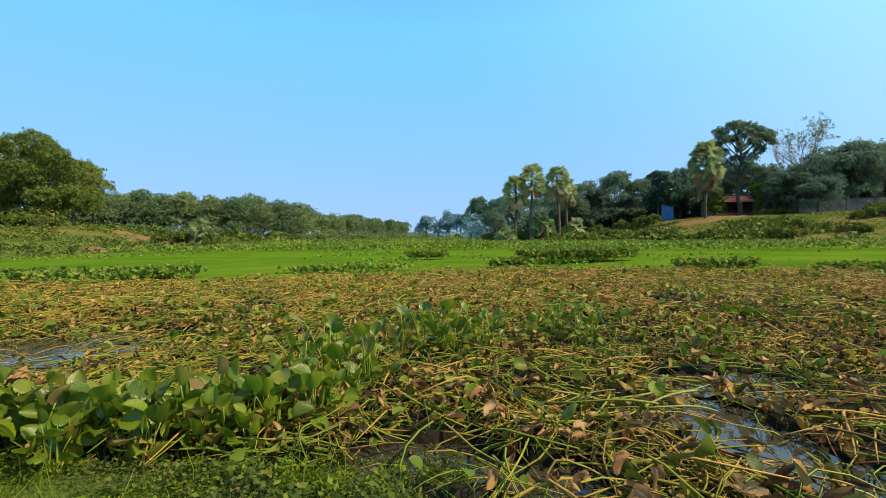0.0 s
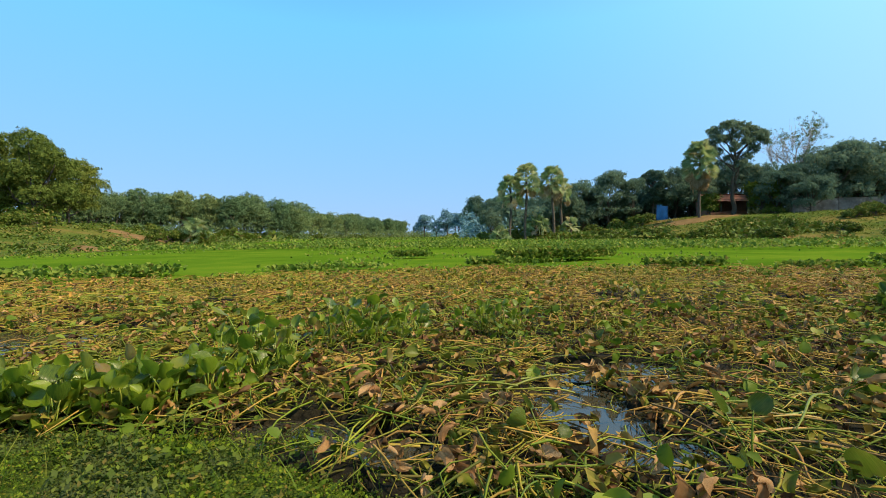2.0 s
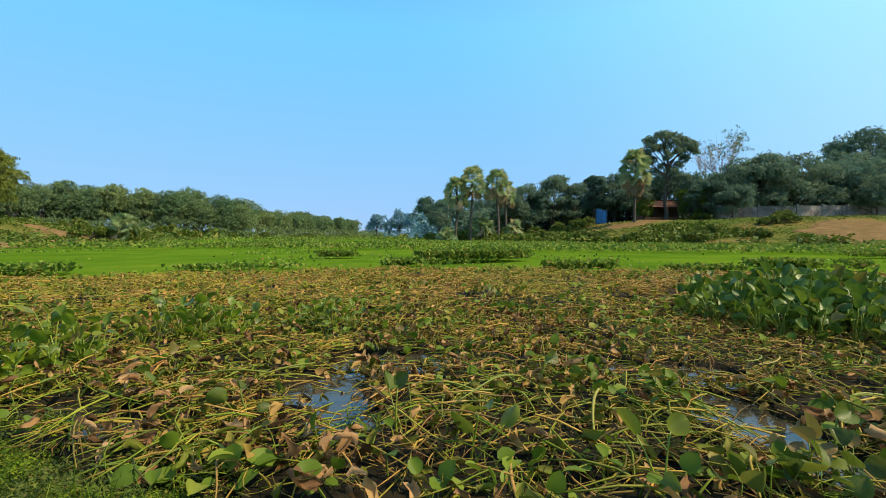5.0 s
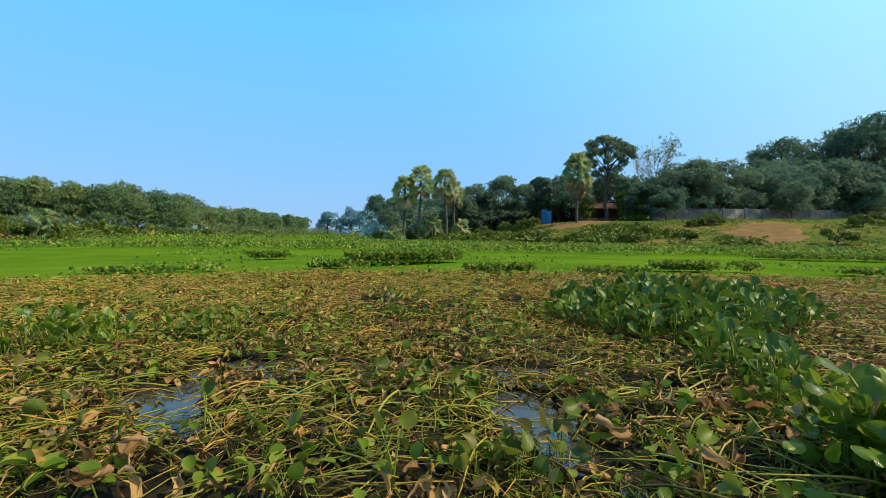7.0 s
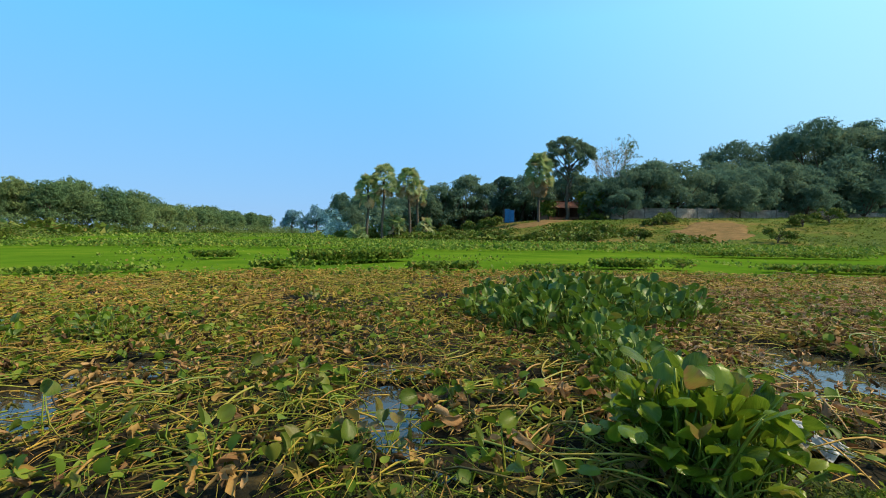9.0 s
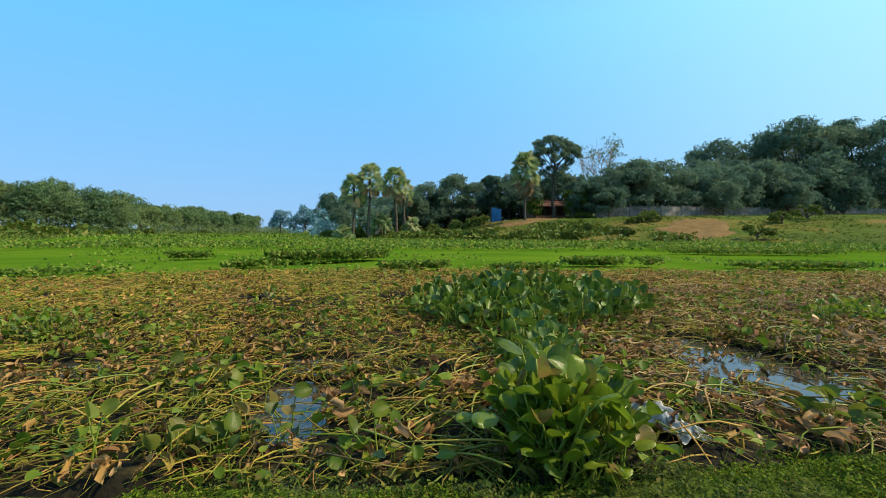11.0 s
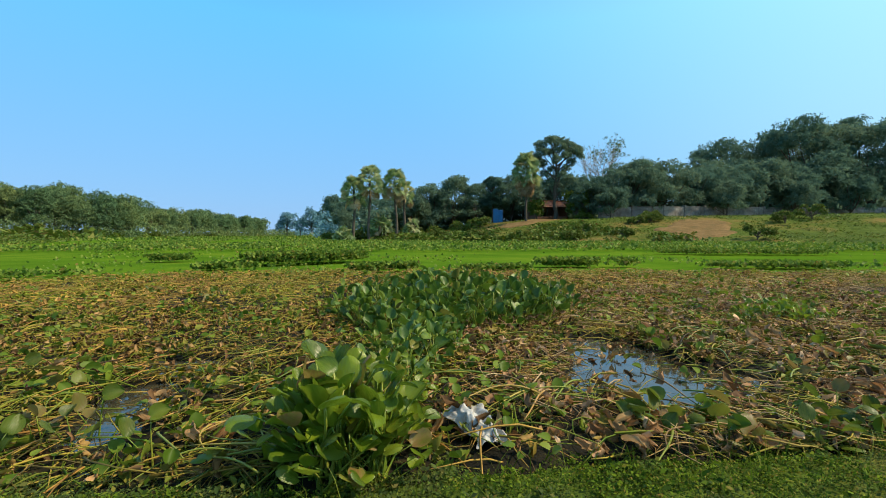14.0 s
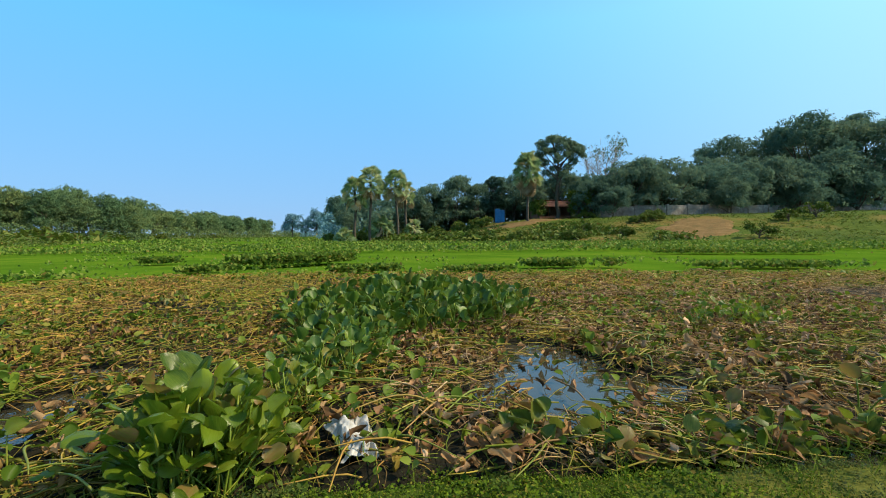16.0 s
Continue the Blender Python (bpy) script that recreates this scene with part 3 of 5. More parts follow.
mangoes = [make_tree("mango_tree", "dense dark-green mango tree behind the boundary wall", 140 + i, 9.0, 9.0, 0.9, M_HAZED_DARKLEAF, M_BARK, 1700, 0.46, 26, "dark trees of the village edge", knob=(0.10, 0.23), push=(0.45, 0.98)) for i in range(4)]

# trees at the left-hand corner of the pond
for x, y, a, k in ((-40.3, 41.5, 0.4, 0.98), (-44.5, 40.5, 2.2, 1.0), (-49.5, 43.5, 4.0, 1.03), (-41.2, 46.5, 5.0, 0.8), (-56, 46, 1.0, 1.1), (-47, 50, 3.2, 1.0)):
    put(big_acacias, x, y, a, k)

far_acacias = [make_tree("acacia_tree", "rounded acacia far along the bank, haze tint in its leaf colour", 110 + i, 9.0, 6.6 + 0.4 * i, 0.9, M_ACACIA_HAZED, M_BARK, 520, 0.72, 26, "trees of the acacia belt") for i in range(4)]

# the acacia belt running away along the left bank
belt = []
for i in range(15):
    t = i / 14
    belt += [(-82 + 36 * t, 88 + 38 * t, 1.0), (-86 + 34 * t, 97 + 40 * t, 1.10)]
for i in range(21):
    t = i / 20
    belt += [(-60 + 19 * t, 158 + 142 * t ** 1.2, 1.02), (-67 + 18 * t, 168 + 146 * t ** 1.2, 1.10)]
for i in range(3):
    belt.append((-96 - 9 * i, 90 - 5 * i, 1.05))
for x, y, k in belt:
    put(acacias if y < 140 else far_acacias, x + wood.uniform(-1.6, 1.6), y + wood.uniform(-2, 2), wood.uniform(0, 6.28), k * wood.uniform(0.92, 1.18))

# hazy trees at the far end, the haze painted in as bluish leaves
far_trees = [make_tree("far_tree", "tall tree at the far end with haze blue in its leaf colour", 160 + i, 17, 13, 3, M_HAZED_FARLEAF, M_BARK, 800, 1.05, 14, "hazy trees at the far end", lean=0.1) for i in range(3)]
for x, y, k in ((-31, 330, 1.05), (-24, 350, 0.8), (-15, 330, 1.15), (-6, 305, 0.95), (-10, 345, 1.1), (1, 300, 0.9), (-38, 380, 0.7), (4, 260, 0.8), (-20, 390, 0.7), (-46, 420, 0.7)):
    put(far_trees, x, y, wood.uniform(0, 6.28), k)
for x, y, k in ((3.0, 110, 1.1), (6.5, 104, 0.95), (2.0, 128, 1.05), (9.5, 92, 0.9), (8.2, 112, 1.1), (4.5, 84, 0.62), (12.5, 80, 0.85)):
    put(mangoes, x, y, wood.uniform(0, 6.28), k)

# dark trees of the village edge
for x, y, k in ((14.0, 67, 0.72), (17.0, 68.6, 0.84), (21, 70, 0.97), (24.6, 70, 0.76), (30, 73, 0.86), (33, 71, 0.83), (12, 72, 0.75),
                (36.5, 72, 0.85), (41.5, 67, 0.78), (45.0, 62, 0.93), (50.0, 63, 0.88), (39.5, 63.0, 0.55), (37.0, 57.4, 0.60), (39.8, 70.5, 0.9), (42.6, 69.5, 0.86), (31.0, 71.5, 0.9),
                (62.0, 65, 1.14), (66.5, 67, 1.20), (72, 68, 1.25)):
    put(mangoes, x, y, wood.uniform(0, 6.28), k * wood.uniform(0.95, 1.05))
wall_trees = [make_tree("mango_tree", "broad mango tree hanging over the boundary wall", 150 + i, 7.6, 8.4, 0.4, M_HAZED_DARKLEAF, M_BARK, 1700, 0.44, 28, "dark trees of the village edge", knob=(0.10, 0.24), push=(0.45, 1.0)) for i in range(3)]
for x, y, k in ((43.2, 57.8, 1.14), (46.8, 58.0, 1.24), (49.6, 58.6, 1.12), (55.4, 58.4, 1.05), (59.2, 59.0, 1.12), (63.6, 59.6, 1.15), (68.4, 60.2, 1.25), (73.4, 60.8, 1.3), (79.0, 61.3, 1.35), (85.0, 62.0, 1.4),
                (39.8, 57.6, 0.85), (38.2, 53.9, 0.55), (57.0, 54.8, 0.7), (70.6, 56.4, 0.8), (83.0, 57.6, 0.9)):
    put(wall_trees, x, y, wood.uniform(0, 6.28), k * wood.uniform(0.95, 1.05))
tall_dark = [make_tree("rain_tree", "towering dark spreading tree behind the wall", 180 + i, 18, 15, 2.2, M_HAZED_DARKLEAF, M_BARK, 3400, 0.60, 50, "towering trees behind the wall", knob=(0.08, 0.19), push=(0.45, 0.98)) for i in range(2)]
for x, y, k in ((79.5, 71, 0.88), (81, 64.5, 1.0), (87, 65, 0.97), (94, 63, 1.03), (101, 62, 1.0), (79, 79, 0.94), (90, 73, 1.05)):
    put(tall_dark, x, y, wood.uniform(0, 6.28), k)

# the tall open-crowned tree and the bare one
r_big = np.random.default_rng(31)
open_tree = thing("almond_tree", "tall tree with a layered open crown above the house", "tree")
lumps = [(-3.3, 0.2, 8.6, 0.75), (-2.5, -0.3, 9.5, 0.85), (-1.9, 0.6, 8.1, 0.7), (-2.2, 0.3, 10.6, 0.8), (-1.2, -0.4, 11.2, 0.8), (-0.9, 0.4, 9.6, 0.8), (-0.3, -0.7, 8.5, 0.7), (0.0, 0.5, 11.4, 0.8),
         (0.5, -0.2, 10.3, 0.9), (1.2, 0.3, 11.2, 0.8), (1.3, -0.5, 9.2, 0.75), (2.2, 0.4, 10.7, 0.85), (2.4, -0.3, 9.7, 0.8), (3.2, 0.1, 10.2, 0.75), (3.7, 0.3, 9.5, 0.6), (2.6, 0.5, 8.5, 0.6),
         (-0.4, 0.4, 7.2, 0.6), (1.5, 0.2, 7.4, 0.7), (0.6, -0.3, 6.4, 0.6), (-1.6, 0.3, 6.6, 0.6), (1.9, 0.4, 5.6, 0.9), (-0.9, 0.5, 5.0, 0.9), (0.7, 0.6, 4.6, 1.0)]
pieces = [limb(r_big, (0, 0, -0.3), (0.1, 0, 9.6), 0.30, 0.08, 0.03, 7, 9)] + [limb(r_big, (0, 0, max(3.5, z - 2.6)), (x, y, z), 0.11, 0.03) for x, y, z, q in lumps]
more = []
for x, y, z, q in lumps:
    for _ in range(3):
        d = r_big.normal(0, 1, 3)
        d = d / np.linalg.norm(d) * q * r_big.uniform(0.7, 1.15)
        more.append((x + d[0], y + d[1], z + 0.7 * d[2], q * r_big.uniform(0.35, 0.6)))
part("trunk", (*joined(pieces), M_BARK), open_tree)
part("crown", (*crown_of(r_big, lumps + more, 2300, 0.40), M_HAZED_DARKLEAF), open_tree)
put(open_tree, 33.6, 60.4)
put(open_tree, 27.6, 70.5, 2.0, 0.62)

shrub_like = make_tree("sapling", "leafy sapling in front of the house", 210, 2.2, 1.9, 0.5, M_SCRUB, M_BARK, 420, 0.36, 12, "saplings by the house")
bare_tree = thing("bare_tree", "thinly leaved pale tree with bare twigs", "tree")
pieces, tips = [limb(r_big, (0, 0, -0.3), (0.3, 0, 6.5), 0.2, 0.1, 0.04, 6, 8)], []
for i in range(17):
    a, up = r_big.uniform(0, 6.28), r_big.uniform(4.5, 6.5)
    end = (math.cos(a) * r_big.uniform(0.8, 3.4), math.sin(a) * 2.2, r_big.uniform(7.6, 11.6))
    pieces.append(limb(r_big, (0.3, 0, up), end, 0.06, 0.02, 0.2))
    for j in range(16):
        tip = np.array(end) + r_big.normal(0, 0.8, 3) + (0, 0, 0.35)
        pieces.append(limb(r_big, np.array(end) * r_big.uniform(0.8, 1) + (0, 0, -0.1), tip, 0.022, 0.010, 0.2, 3, 4))
        tips.append((*tip, 0.5))
tips = [q for q in tips if q[2] > 9.2 and q[0] > -0.5]
part("trunk", (*joined(pieces), M_PALEBARK), bare_tree)
part("leaves", (*crown_of(r_big, tips, 420, 0.24), M_ACACIA), bare_tree, "sparse young leaves")
put(shrub_like, 35.6, 58.2, 1.0, 1.9)
put(shrub_like, 37.8, 58.6, 2.0, 2.0)
put(shrub_like, 31.2, 61.6, 4.0, 1.4)
put(bare_tree, 42.0, 62.5, 0, 0.96)


# ---- palms ----
def fan_leaf(r):
    """A pleated palm fan, its blade bent down from the end of its stalk, which runs along +y."""
    n, stalk, bend = 15, 1.05, r.uniform(0.1, 0.8)
    ang = np.linspace(-2.3, 2.3, 2 * n + 1)
    even = np.arange(2 * n + 1) % 2 == 0
    rad = np.where(even, 0.50, 0.80) * (1 - 0.12 * np.abs(ang) / 2.3) * r.uniform(0.9, 1.05, 2 * n + 1)
    along, across = np.cos(ang) * rad, np.sin(ang) * rad
    lift = 0.12 * np.abs(across) - 0.18 * rad ** 2 * np.maximum(np.cos(ang), 0) + np.where(even, 0.04, -0.03)
    rim = np.stack([across, stalk + along * math.cos(bend) + lift * math.sin(bend), lift * math.cos(bend) - along * math.sin(bend)], 1)
    v = np.concatenate([[(0, stalk, 0)], rim])
    f = [(0, i + 1, i + 2) for i in range(2 * n)]
    st = tube([(0, 0, 0), (0, stalk * 0.5, 0.04), (0, stalk, 0)], [0.035, 0.025, 0.02], 4)
    return joined([(v, np.array(f)), st])


FANS = [mesh_of("palm_fan", *fan_leaf(rng), M_PALMLEAF, False) for _ in range(4)]
DRY_FANS = [mesh_of("palm_fan", *fan_leaf(rng), M_PALMDRY, False) for _ in range(2)]


def palm(height, x, y, seed, label, droop=0.0, leaves=34, size=1.0, lean=0.0):
    r = random.Random(seed)
    base = thing("palmyra_palm", label, "palm tree", "palmyra palms")
    n = 16
    path = [(lean * (i / n) ** 2, 0.1 * math.sin(i * 0.4), -0.3 + (height + 0.3) * i / n) for i in range(n + 1)]
    rad = [0.165 - 0.045 * (i / n) + (0.10 if i == 0 else 0) + 0.015 * (i % 2) for i in range(n + 1)]
    part("trunk", (*tube(path, rad, 9), M_BARK), base)
    dry = round(leaves * (0.06 + 0.06 * droop)) if height > 3 else 1
    for i in range(leaves):
        q = i / leaves
        a, e = i * 2.399 + r.uniform(-0.25, 0.25), 1.45 - 2.0 * q - 0.25 * droop * q * q + r.uniform(-0.15, 0.15)
        k = size * r.uniform(0.85, 1.1)
        m = Matrix.Translation((lean, 0.02, height - 0.4 * q - droop * 0.9 * q * q)) @ Matrix.Rotation(a, 4, "Z") @ Matrix.Rotation(max(e, -1.2), 4, "X") @ Matrix.Rotation(r.uniform(-1.5, 1.5), 4, "Y") @ Matrix.Scale(k, 4)
        old = i >= leaves - dry
        part("palm_frond", DRY_FANS[r.randrange(2)] if old else FANS[r.randrange(4)], base, "withered brown fan" if old else "", m=m)
    base.matrix_basis = stand(x, y, r.uniform(0, 6.28))
    return base


palm(6.3, 5.2, 53.3, 1, "tall palmyra palm with a ragged fan crown at the water's edge", leaves=44, size=0.98, droop=0.9)
palm(7.3, 6.9, 53.4, 2, "tallest palmyra palm with spreading yellowish fans", leaves=44, size=1.02, lean=0.2, droop=0.8)
palm(6.6, 10.1, 53.8, 3, "slender palmyra palm standing a little apart", leaves=42, size=1.0, lean=-0.2, droop=0.7)
palm(5.7, 11.3, 55.6, 9, "smaller palmyra palm half hidden behind its neighbour", leaves=34, size=0.85, droop=0.9)
palm(7.3, 27.3, 56.0, 4, "palmyra palm with a skirt of drooping dry fans", droop=2.4, leaves=80, size=1.15)
palm(0.9, 4.0, 52.6, 5, "young palmyra palm low among scrub", leaves=34, size=0.85, droop=0.3)
palm(1.7, 8.2, 54.2, 6, "young palmyra palm beside the tall stems", leaves=34, size=0.9)
palm(1.2, 12.2, 54.5, 7, "young palmyra palm at the foot of the bank", leaves=16, size=0.75)
palm(1.3, -23.4, 39.6, 8, "squat young palm on the bank", leaves=34, size=0.8)

# ---- wall, house and sheeting on the right-hand bank ----
WALL_LINE = [(37.5, 55.4), (47, 55.0), (58, 56.5), (90, 60), (125, 66)]
wall = thing("boundary_wall", "long weathered grey plastered boundary wall with posts", "wall", kind="structure")
for (ax, ay), (bx, by) in zip(WALL_LINE, WALL_LINE[1:]):
    n = max(1, round(math.hypot(bx - ax, by - ay) / 4.0))
    for i in range(n):
        x0, y0, x1, y1 = ax + (bx - ax) * i / n, ay + (by - ay) * i / n, ax + (bx - ax) * (i + 1) / n, ay + (by - ay) * (i + 1) / n
        z = min(float(ground_z(x0, y0)), float(ground_z(x1, y1)))
        long, turn = math.hypot(x1 - x0, y1 - y0), math.atan2(y1 - y0, x1 - x0)
        h = 1.42 + 0.006 * x0
        part("wall_panel", bevelled("wall_panel", box(0.15, -0.08, -0.4, long - 0.15, 0.08, h), M_WALL, 0.015), wall, m=Matrix.Translation((x0, y0, z)) @ Matrix.Rotation(turn, 4, "Z"))
        part("wall_post", bevelled("wall_post", box(-0.15, -0.16, -0.4, 0.15, 0.16, h + 0.12), M_WALL, 0.02), wall, m=Matrix.Translation((x0, y0, z)) @ Matrix.Rotation(turn, 4, "Z"))

house = thing("village_house", "small brick house with a red clay tile roof and open veranda", "house")
hz = float(ground_z(34.5, 66))
house.matrix_basis = pose(32.6, 65.0, hz - 0.05, 0, 0, 4)
part("back_wall", bevelled("back_wall", box(0, 2.6, -0.3, 5.6, 2.8, 2.3), M_BRICK, 0.02), house)
for x in (0, 5.4):
    part("side_wall", bevelled("side_wall", box(x, 0.2, -0.3, x + 0.2, 2.6, 2.3), M_BRICK, 0.02), house)
part("low_wall", bevelled("low_wall", box(0.2, 0.0, -0.3, 5.4, 0.2, 0.75), M_BRICK, 0.02), house)
# no opening in the wall: a slab painted as dark as the inside
part("dark_door", bevelled("dark_door", box(2.3, 2.5, 0, 3.0, 2.597, 1.5), M_DOOR_SHADE, 0.01), house, "solid door slab coloured near-black for the shade inside")
for x in (0.05, 1.85, 3.6, 5.35):
    part("veranda_post", bevelled("veranda_post", box(x, 0.02, 0.753, x + 0.16, 0.18, 2.2), M_BARK, 0.02), house)
TILE = bevelled("roof_tile", box(0, 0, 0, 0.29, 0.5, 0.035), M_TILE, 0.008)
for side in (0, 1):
    for row in range(5):
        for col in range(21):
            tilt = 0.50 if side == 0 else -0.50
            y = -0.45 + row * 0.40 if side == 0 else 3.25 - row * 0.40
            z = 2.13 + row * 0.40 * math.tan(0.5)
            m = Matrix.Translation((-0.25 + col * 0.295, y, z + 0.02 * (row % 2))) @ Matrix.Rotation(tilt, 4, "X") @ Matrix.Scale(1, 4)
            m = m if side == 0 else m @ Matrix.Translation((0, -0.5, 0))
            part("roof_tile", TILE, house, m=m)

sheeting = thing("blue_sheet_shed", "shed clad in bright blue corrugated sheets under the trees", "shed")
sheeting.matrix_basis = pose(25.2, 63.2, float(ground_z(26, 63)), 0, 0, -3)
for i, (w, h, skew) in enumerate(((0.72, 2.0, 2), (0.66, 1.85, -3))):
    u = np.linspace(0, w, 25)
    front = np.stack([u, 0.035 * np.sin(u * 45), 0 * u], 1)
    v = np.concatenate([front, front + (0, 0, h), front + (0, 0.02, 0), front + (0, 0.02, h)])
    f = [t for k in range(24) for t in ((k, k + 1, 26 + k), (k, 26 + k, 25 + k), (50 + k, 76 + k, 51 + k), (50 + k, 75 + k, 76 + k), (25 + k, 26 + k, 76 + k), (25 + k, 76 + k, 75 + k))]
    part("blue_sheet", (v, np.array(f), M_BLUE), sheeting, m=pose(i * 0.76, 0.04 * i, -0.05, skew, 0, skew))
for x in (0.0, 1.5):
    part("pole", (*tube([(x, 0.12, -0.3), (x, 0.12, 2.0)], [0.05, 0.045], 7), M_BARK), sheeting)

# ---- scrub on the banks ----
shrub_kinds = [make_tree("shrub", "low bushy shrub on the grassy bank", 200 + i, 1.15, 2.9, 0.05, M_SCRUB, M_BARK, 620, 0.24, 16, "shrubs on the banks") for i in range(3)]
for x, y, k in ((20, 40.2, 0.9), (24, 37.0, 0.8), (28, 36, 0.9), (17, 44.5, 0.9), (14.2, 48.5, 1.0),
                (27, 41, 1.0), (37.4, 45.0, 1.0), (36.6, 43.6, 0.8), (34.6, 43.2, 0.9), (-25.5, 38.8, 1.25), (-23.0, 39.8, 1.0), (-26.8, 41.5, 1.1), (-33.5, 35.0, 0.9),
                (-36.5, 37.2, 1.2), (-39.5, 36.4, 1.1), (-43, 37, 1.2), (3.0, 56, 1.2), (6.5, 56, 1.3), (9, 57, 1.2), (12.5, 58, 1.3), (4.6, 54, 0.8), (-60, 84, 1.6), (-52, 100, 1.6),
                (-47, 110, 1.4), (-67, 80, 1.5), (-49, 150, 1.6), (-44, 190, 1.6), (22.4, 60.5, 1.2), (19.0, 59, 1.2), (15.5, 58, 1.3), (36, 56.7, 0.9), (44, 53.5, 0.9)):
    put(shrub_kinds, x, y, wood.uniform(0, 6.28), k * wood.uniform(0.85, 1.15))

thorn_kinds = [make_tree("thorn_tree", "small spreading thorn tree on a short dark trunk", 220 + i, 1.4, 2.7, 0.25, M_SCRUB, M_BARK, 330, 0.24, 13, "thorn trees on the slope", lean=0.3, knob=(0.14, 0.3), push=(0.4, 1.0)) for i in range(2)]
for x, y, a, k in ((34.9, 28.7, 0.3, 0.9), (45.8, 35.9, 1.4, 1.0), (50.0, 36.8, 2.6, 1.15)):
    put(thorn_kinds, x, y, a, k)
# bare ground: centre, half length, half width, turn
BARE = [(36.8, 36.8, 7.6, 3.7, 0.85), (-20.6, 24.6, 2.8, 0.9, 2.28), (-27.6, 39.6, 3.4, 2.2, 0.1), (25.0, 55.0, 8.0, 2.2, 0.1)]


def covered(x, y):
    """0 on bare ground, 1 away from it."""
    d = np.ones(np.shape(x))
    for cx, cy, a, b, t in BARE:
        u, v = (x - cx) * math.cos(t) + (y - cy) * math.sin(t), -(x - cx) * math.sin(t) + (y - cy) * math.cos(t)
        d = np.minimum(d, 0.10 + smooth(0.65, 1.15, np.hypot(u / a, v / b) + 0.6 * (fbm(x, y, 2.5, 85) - 0.5)))
    return d


def ground_tufts(name, n, region, keep, size, mat, label, category, seed, lift=0.15):
    """Leaf tufts strewn over a stretch of the banks where keep() is high."""
    r = np.random.default_rng(seed)
    x, y = r.uniform(region[0], region[1], n), r.uniform(region[2], region[3], n)
    ok = r.random(n) < keep(x, y) * covered(x, y)
    x, y = x[ok], y[ok]
    k = size * r.uniform(0.6, 1.3, len(x)) * (0.6 + 0.8 * fbm(x, y, 4, seed))
    at = np.stack([x, y, ground_z(x, y) + lift * k], 1)
    tagged(new(name, mesh_of(name, *scatter(TUFTS, r.integers(0, 5, len(x)), at, turns(r.uniform(0, 6.28, len(x)), r.uniform(-0.7, 0.7, len(x)), r.uniform(-0.7, 0.7, len(x))), k), mat)),
           label, category, kind="stuff")


ground_tufts("bank_scrub", 26000, (6, 40, 26, 56), lambda x, y: smooth(0.5, 2.5, right_land(x, y)) * (1 - smooth(11, 16, right_land(x, y))) * smooth(0.35, 0.6, fbm(x, y, 4, 61)) * (1 - smooth(29, 32.5, x)),
             0.55, M_SCRUB, "tangled low green scrub covering the bank", "scrub", 61)
ground_tufts("bank_grass", 42000, (5, 95, 14, 60), lambda x, y: smooth(0.0, 0.8, right_land(x, y)) * smooth(0.3, 0.5, fbm(x, y, 3, 62)) * 0.8,
             0.19, M_SCRUB, "rough grass and weeds on the bank", "grass", 62)
ground_tufts("bank_scrub", 22000, (-70, -16, 12, 75), lambda x, y: smooth(0.0, 1.0, left_land(x, y)) * smooth(0.28, 0.5, fbm(x, y, 5, 63)) * (1 - smooth(20, 26, left_land(x, y))),
             0.34, M_SCRUB, "rough grass and scrub by the corner of the pond", "scrub", 63)
ground_tufts("far_bank_scrub", 7000, (-70, 15, 75, 320), lambda x, y: np.maximum(smooth(-1, 1.0, left_land(x, y)) * (1 - smooth(8, 14, left_land(x, y))), smooth(-1, 1, right_land(x, y)) * (1 - smooth(6, 10, right_land(x, y)))),
             1.5, M_SCRUB, "scrub along the far banks", "scrub", 64, 0.2)


def undergrowth(name, n, line, deep, high, size, mat, label, seed):
    """A dense skirt of leaves along a line of points, up to a height."""
    r = np.random.default_rng(seed)
    pts = np.array(line, float)
    cum = np.concatenate([[0], np.cumsum(np.hypot(*np.diff(pts, axis=0).T))])
    t = r.uniform(0, cum[-1], n)
    x, y = np.interp(t, cum, pts[:, 0]) + r.uniform(-1, 1, n) * deep, np.interp(t, cum, pts[:, 1]) + r.uniform(-1, 1, n) * deep
    z = ground_z(x, y) + r.random(n) * high * (0.35 + 1.1 * fbm(x, y, 5, seed))
    v, f = scatter(TUFTS, r.integers(0, 5, n), np.stack([x, y, z], 1), turns(r.uniform(0, 6.28, n), r.uniform(-1, 1, n), r.uniform(-1, 1, n)), size * r.uniform(0.6, 1.3, n))
    tagged(new(name, mesh_of(name, v, f, mat)), label, "undergrowth", kind="stuff")


undergrowth("undergrowth", 3800, [(8, 66), (20, 74), (40, 76), (60, 76), (80, 82)], 2.0, 4.0, 1.1, M_HAZED_DARKLEAF, "dense dark undergrowth beneath the village trees", 71)
undergrowth("undergrowth", 2600, [(60, 66), (80, 69), (125, 76)], 2.0, 6.0, 1.1, M_HAZED_DARKLEAF, "dark undergrowth behind the boundary wall", 72)
undergrowth("undergrowth", 5200, [(-120, 80), (-82, 85), (-45, 124)], 3.0, 2.6, 0.6, M_ACACIA_HAZED, "leafy undergrowth along the foot of the acacia belt", 73)
undergrowth("undergrowth", 3200, [(-55, 160), (-39, 300), (-28, 420)], 3.0, 4.0, 0.8, M_ACACIA_HAZED, "undergrowth along the far acacia belt", 74)
undergrowth("undergrowth", 3000, [(3, 84), (2, 120), (4, 200), (0, 310), (-50, 430)], 4.0, 4.5, 0.9, M_HAZED_FARLEAF, "undergrowth at the far end of the pond, haze blue in its leaf colour", 75)
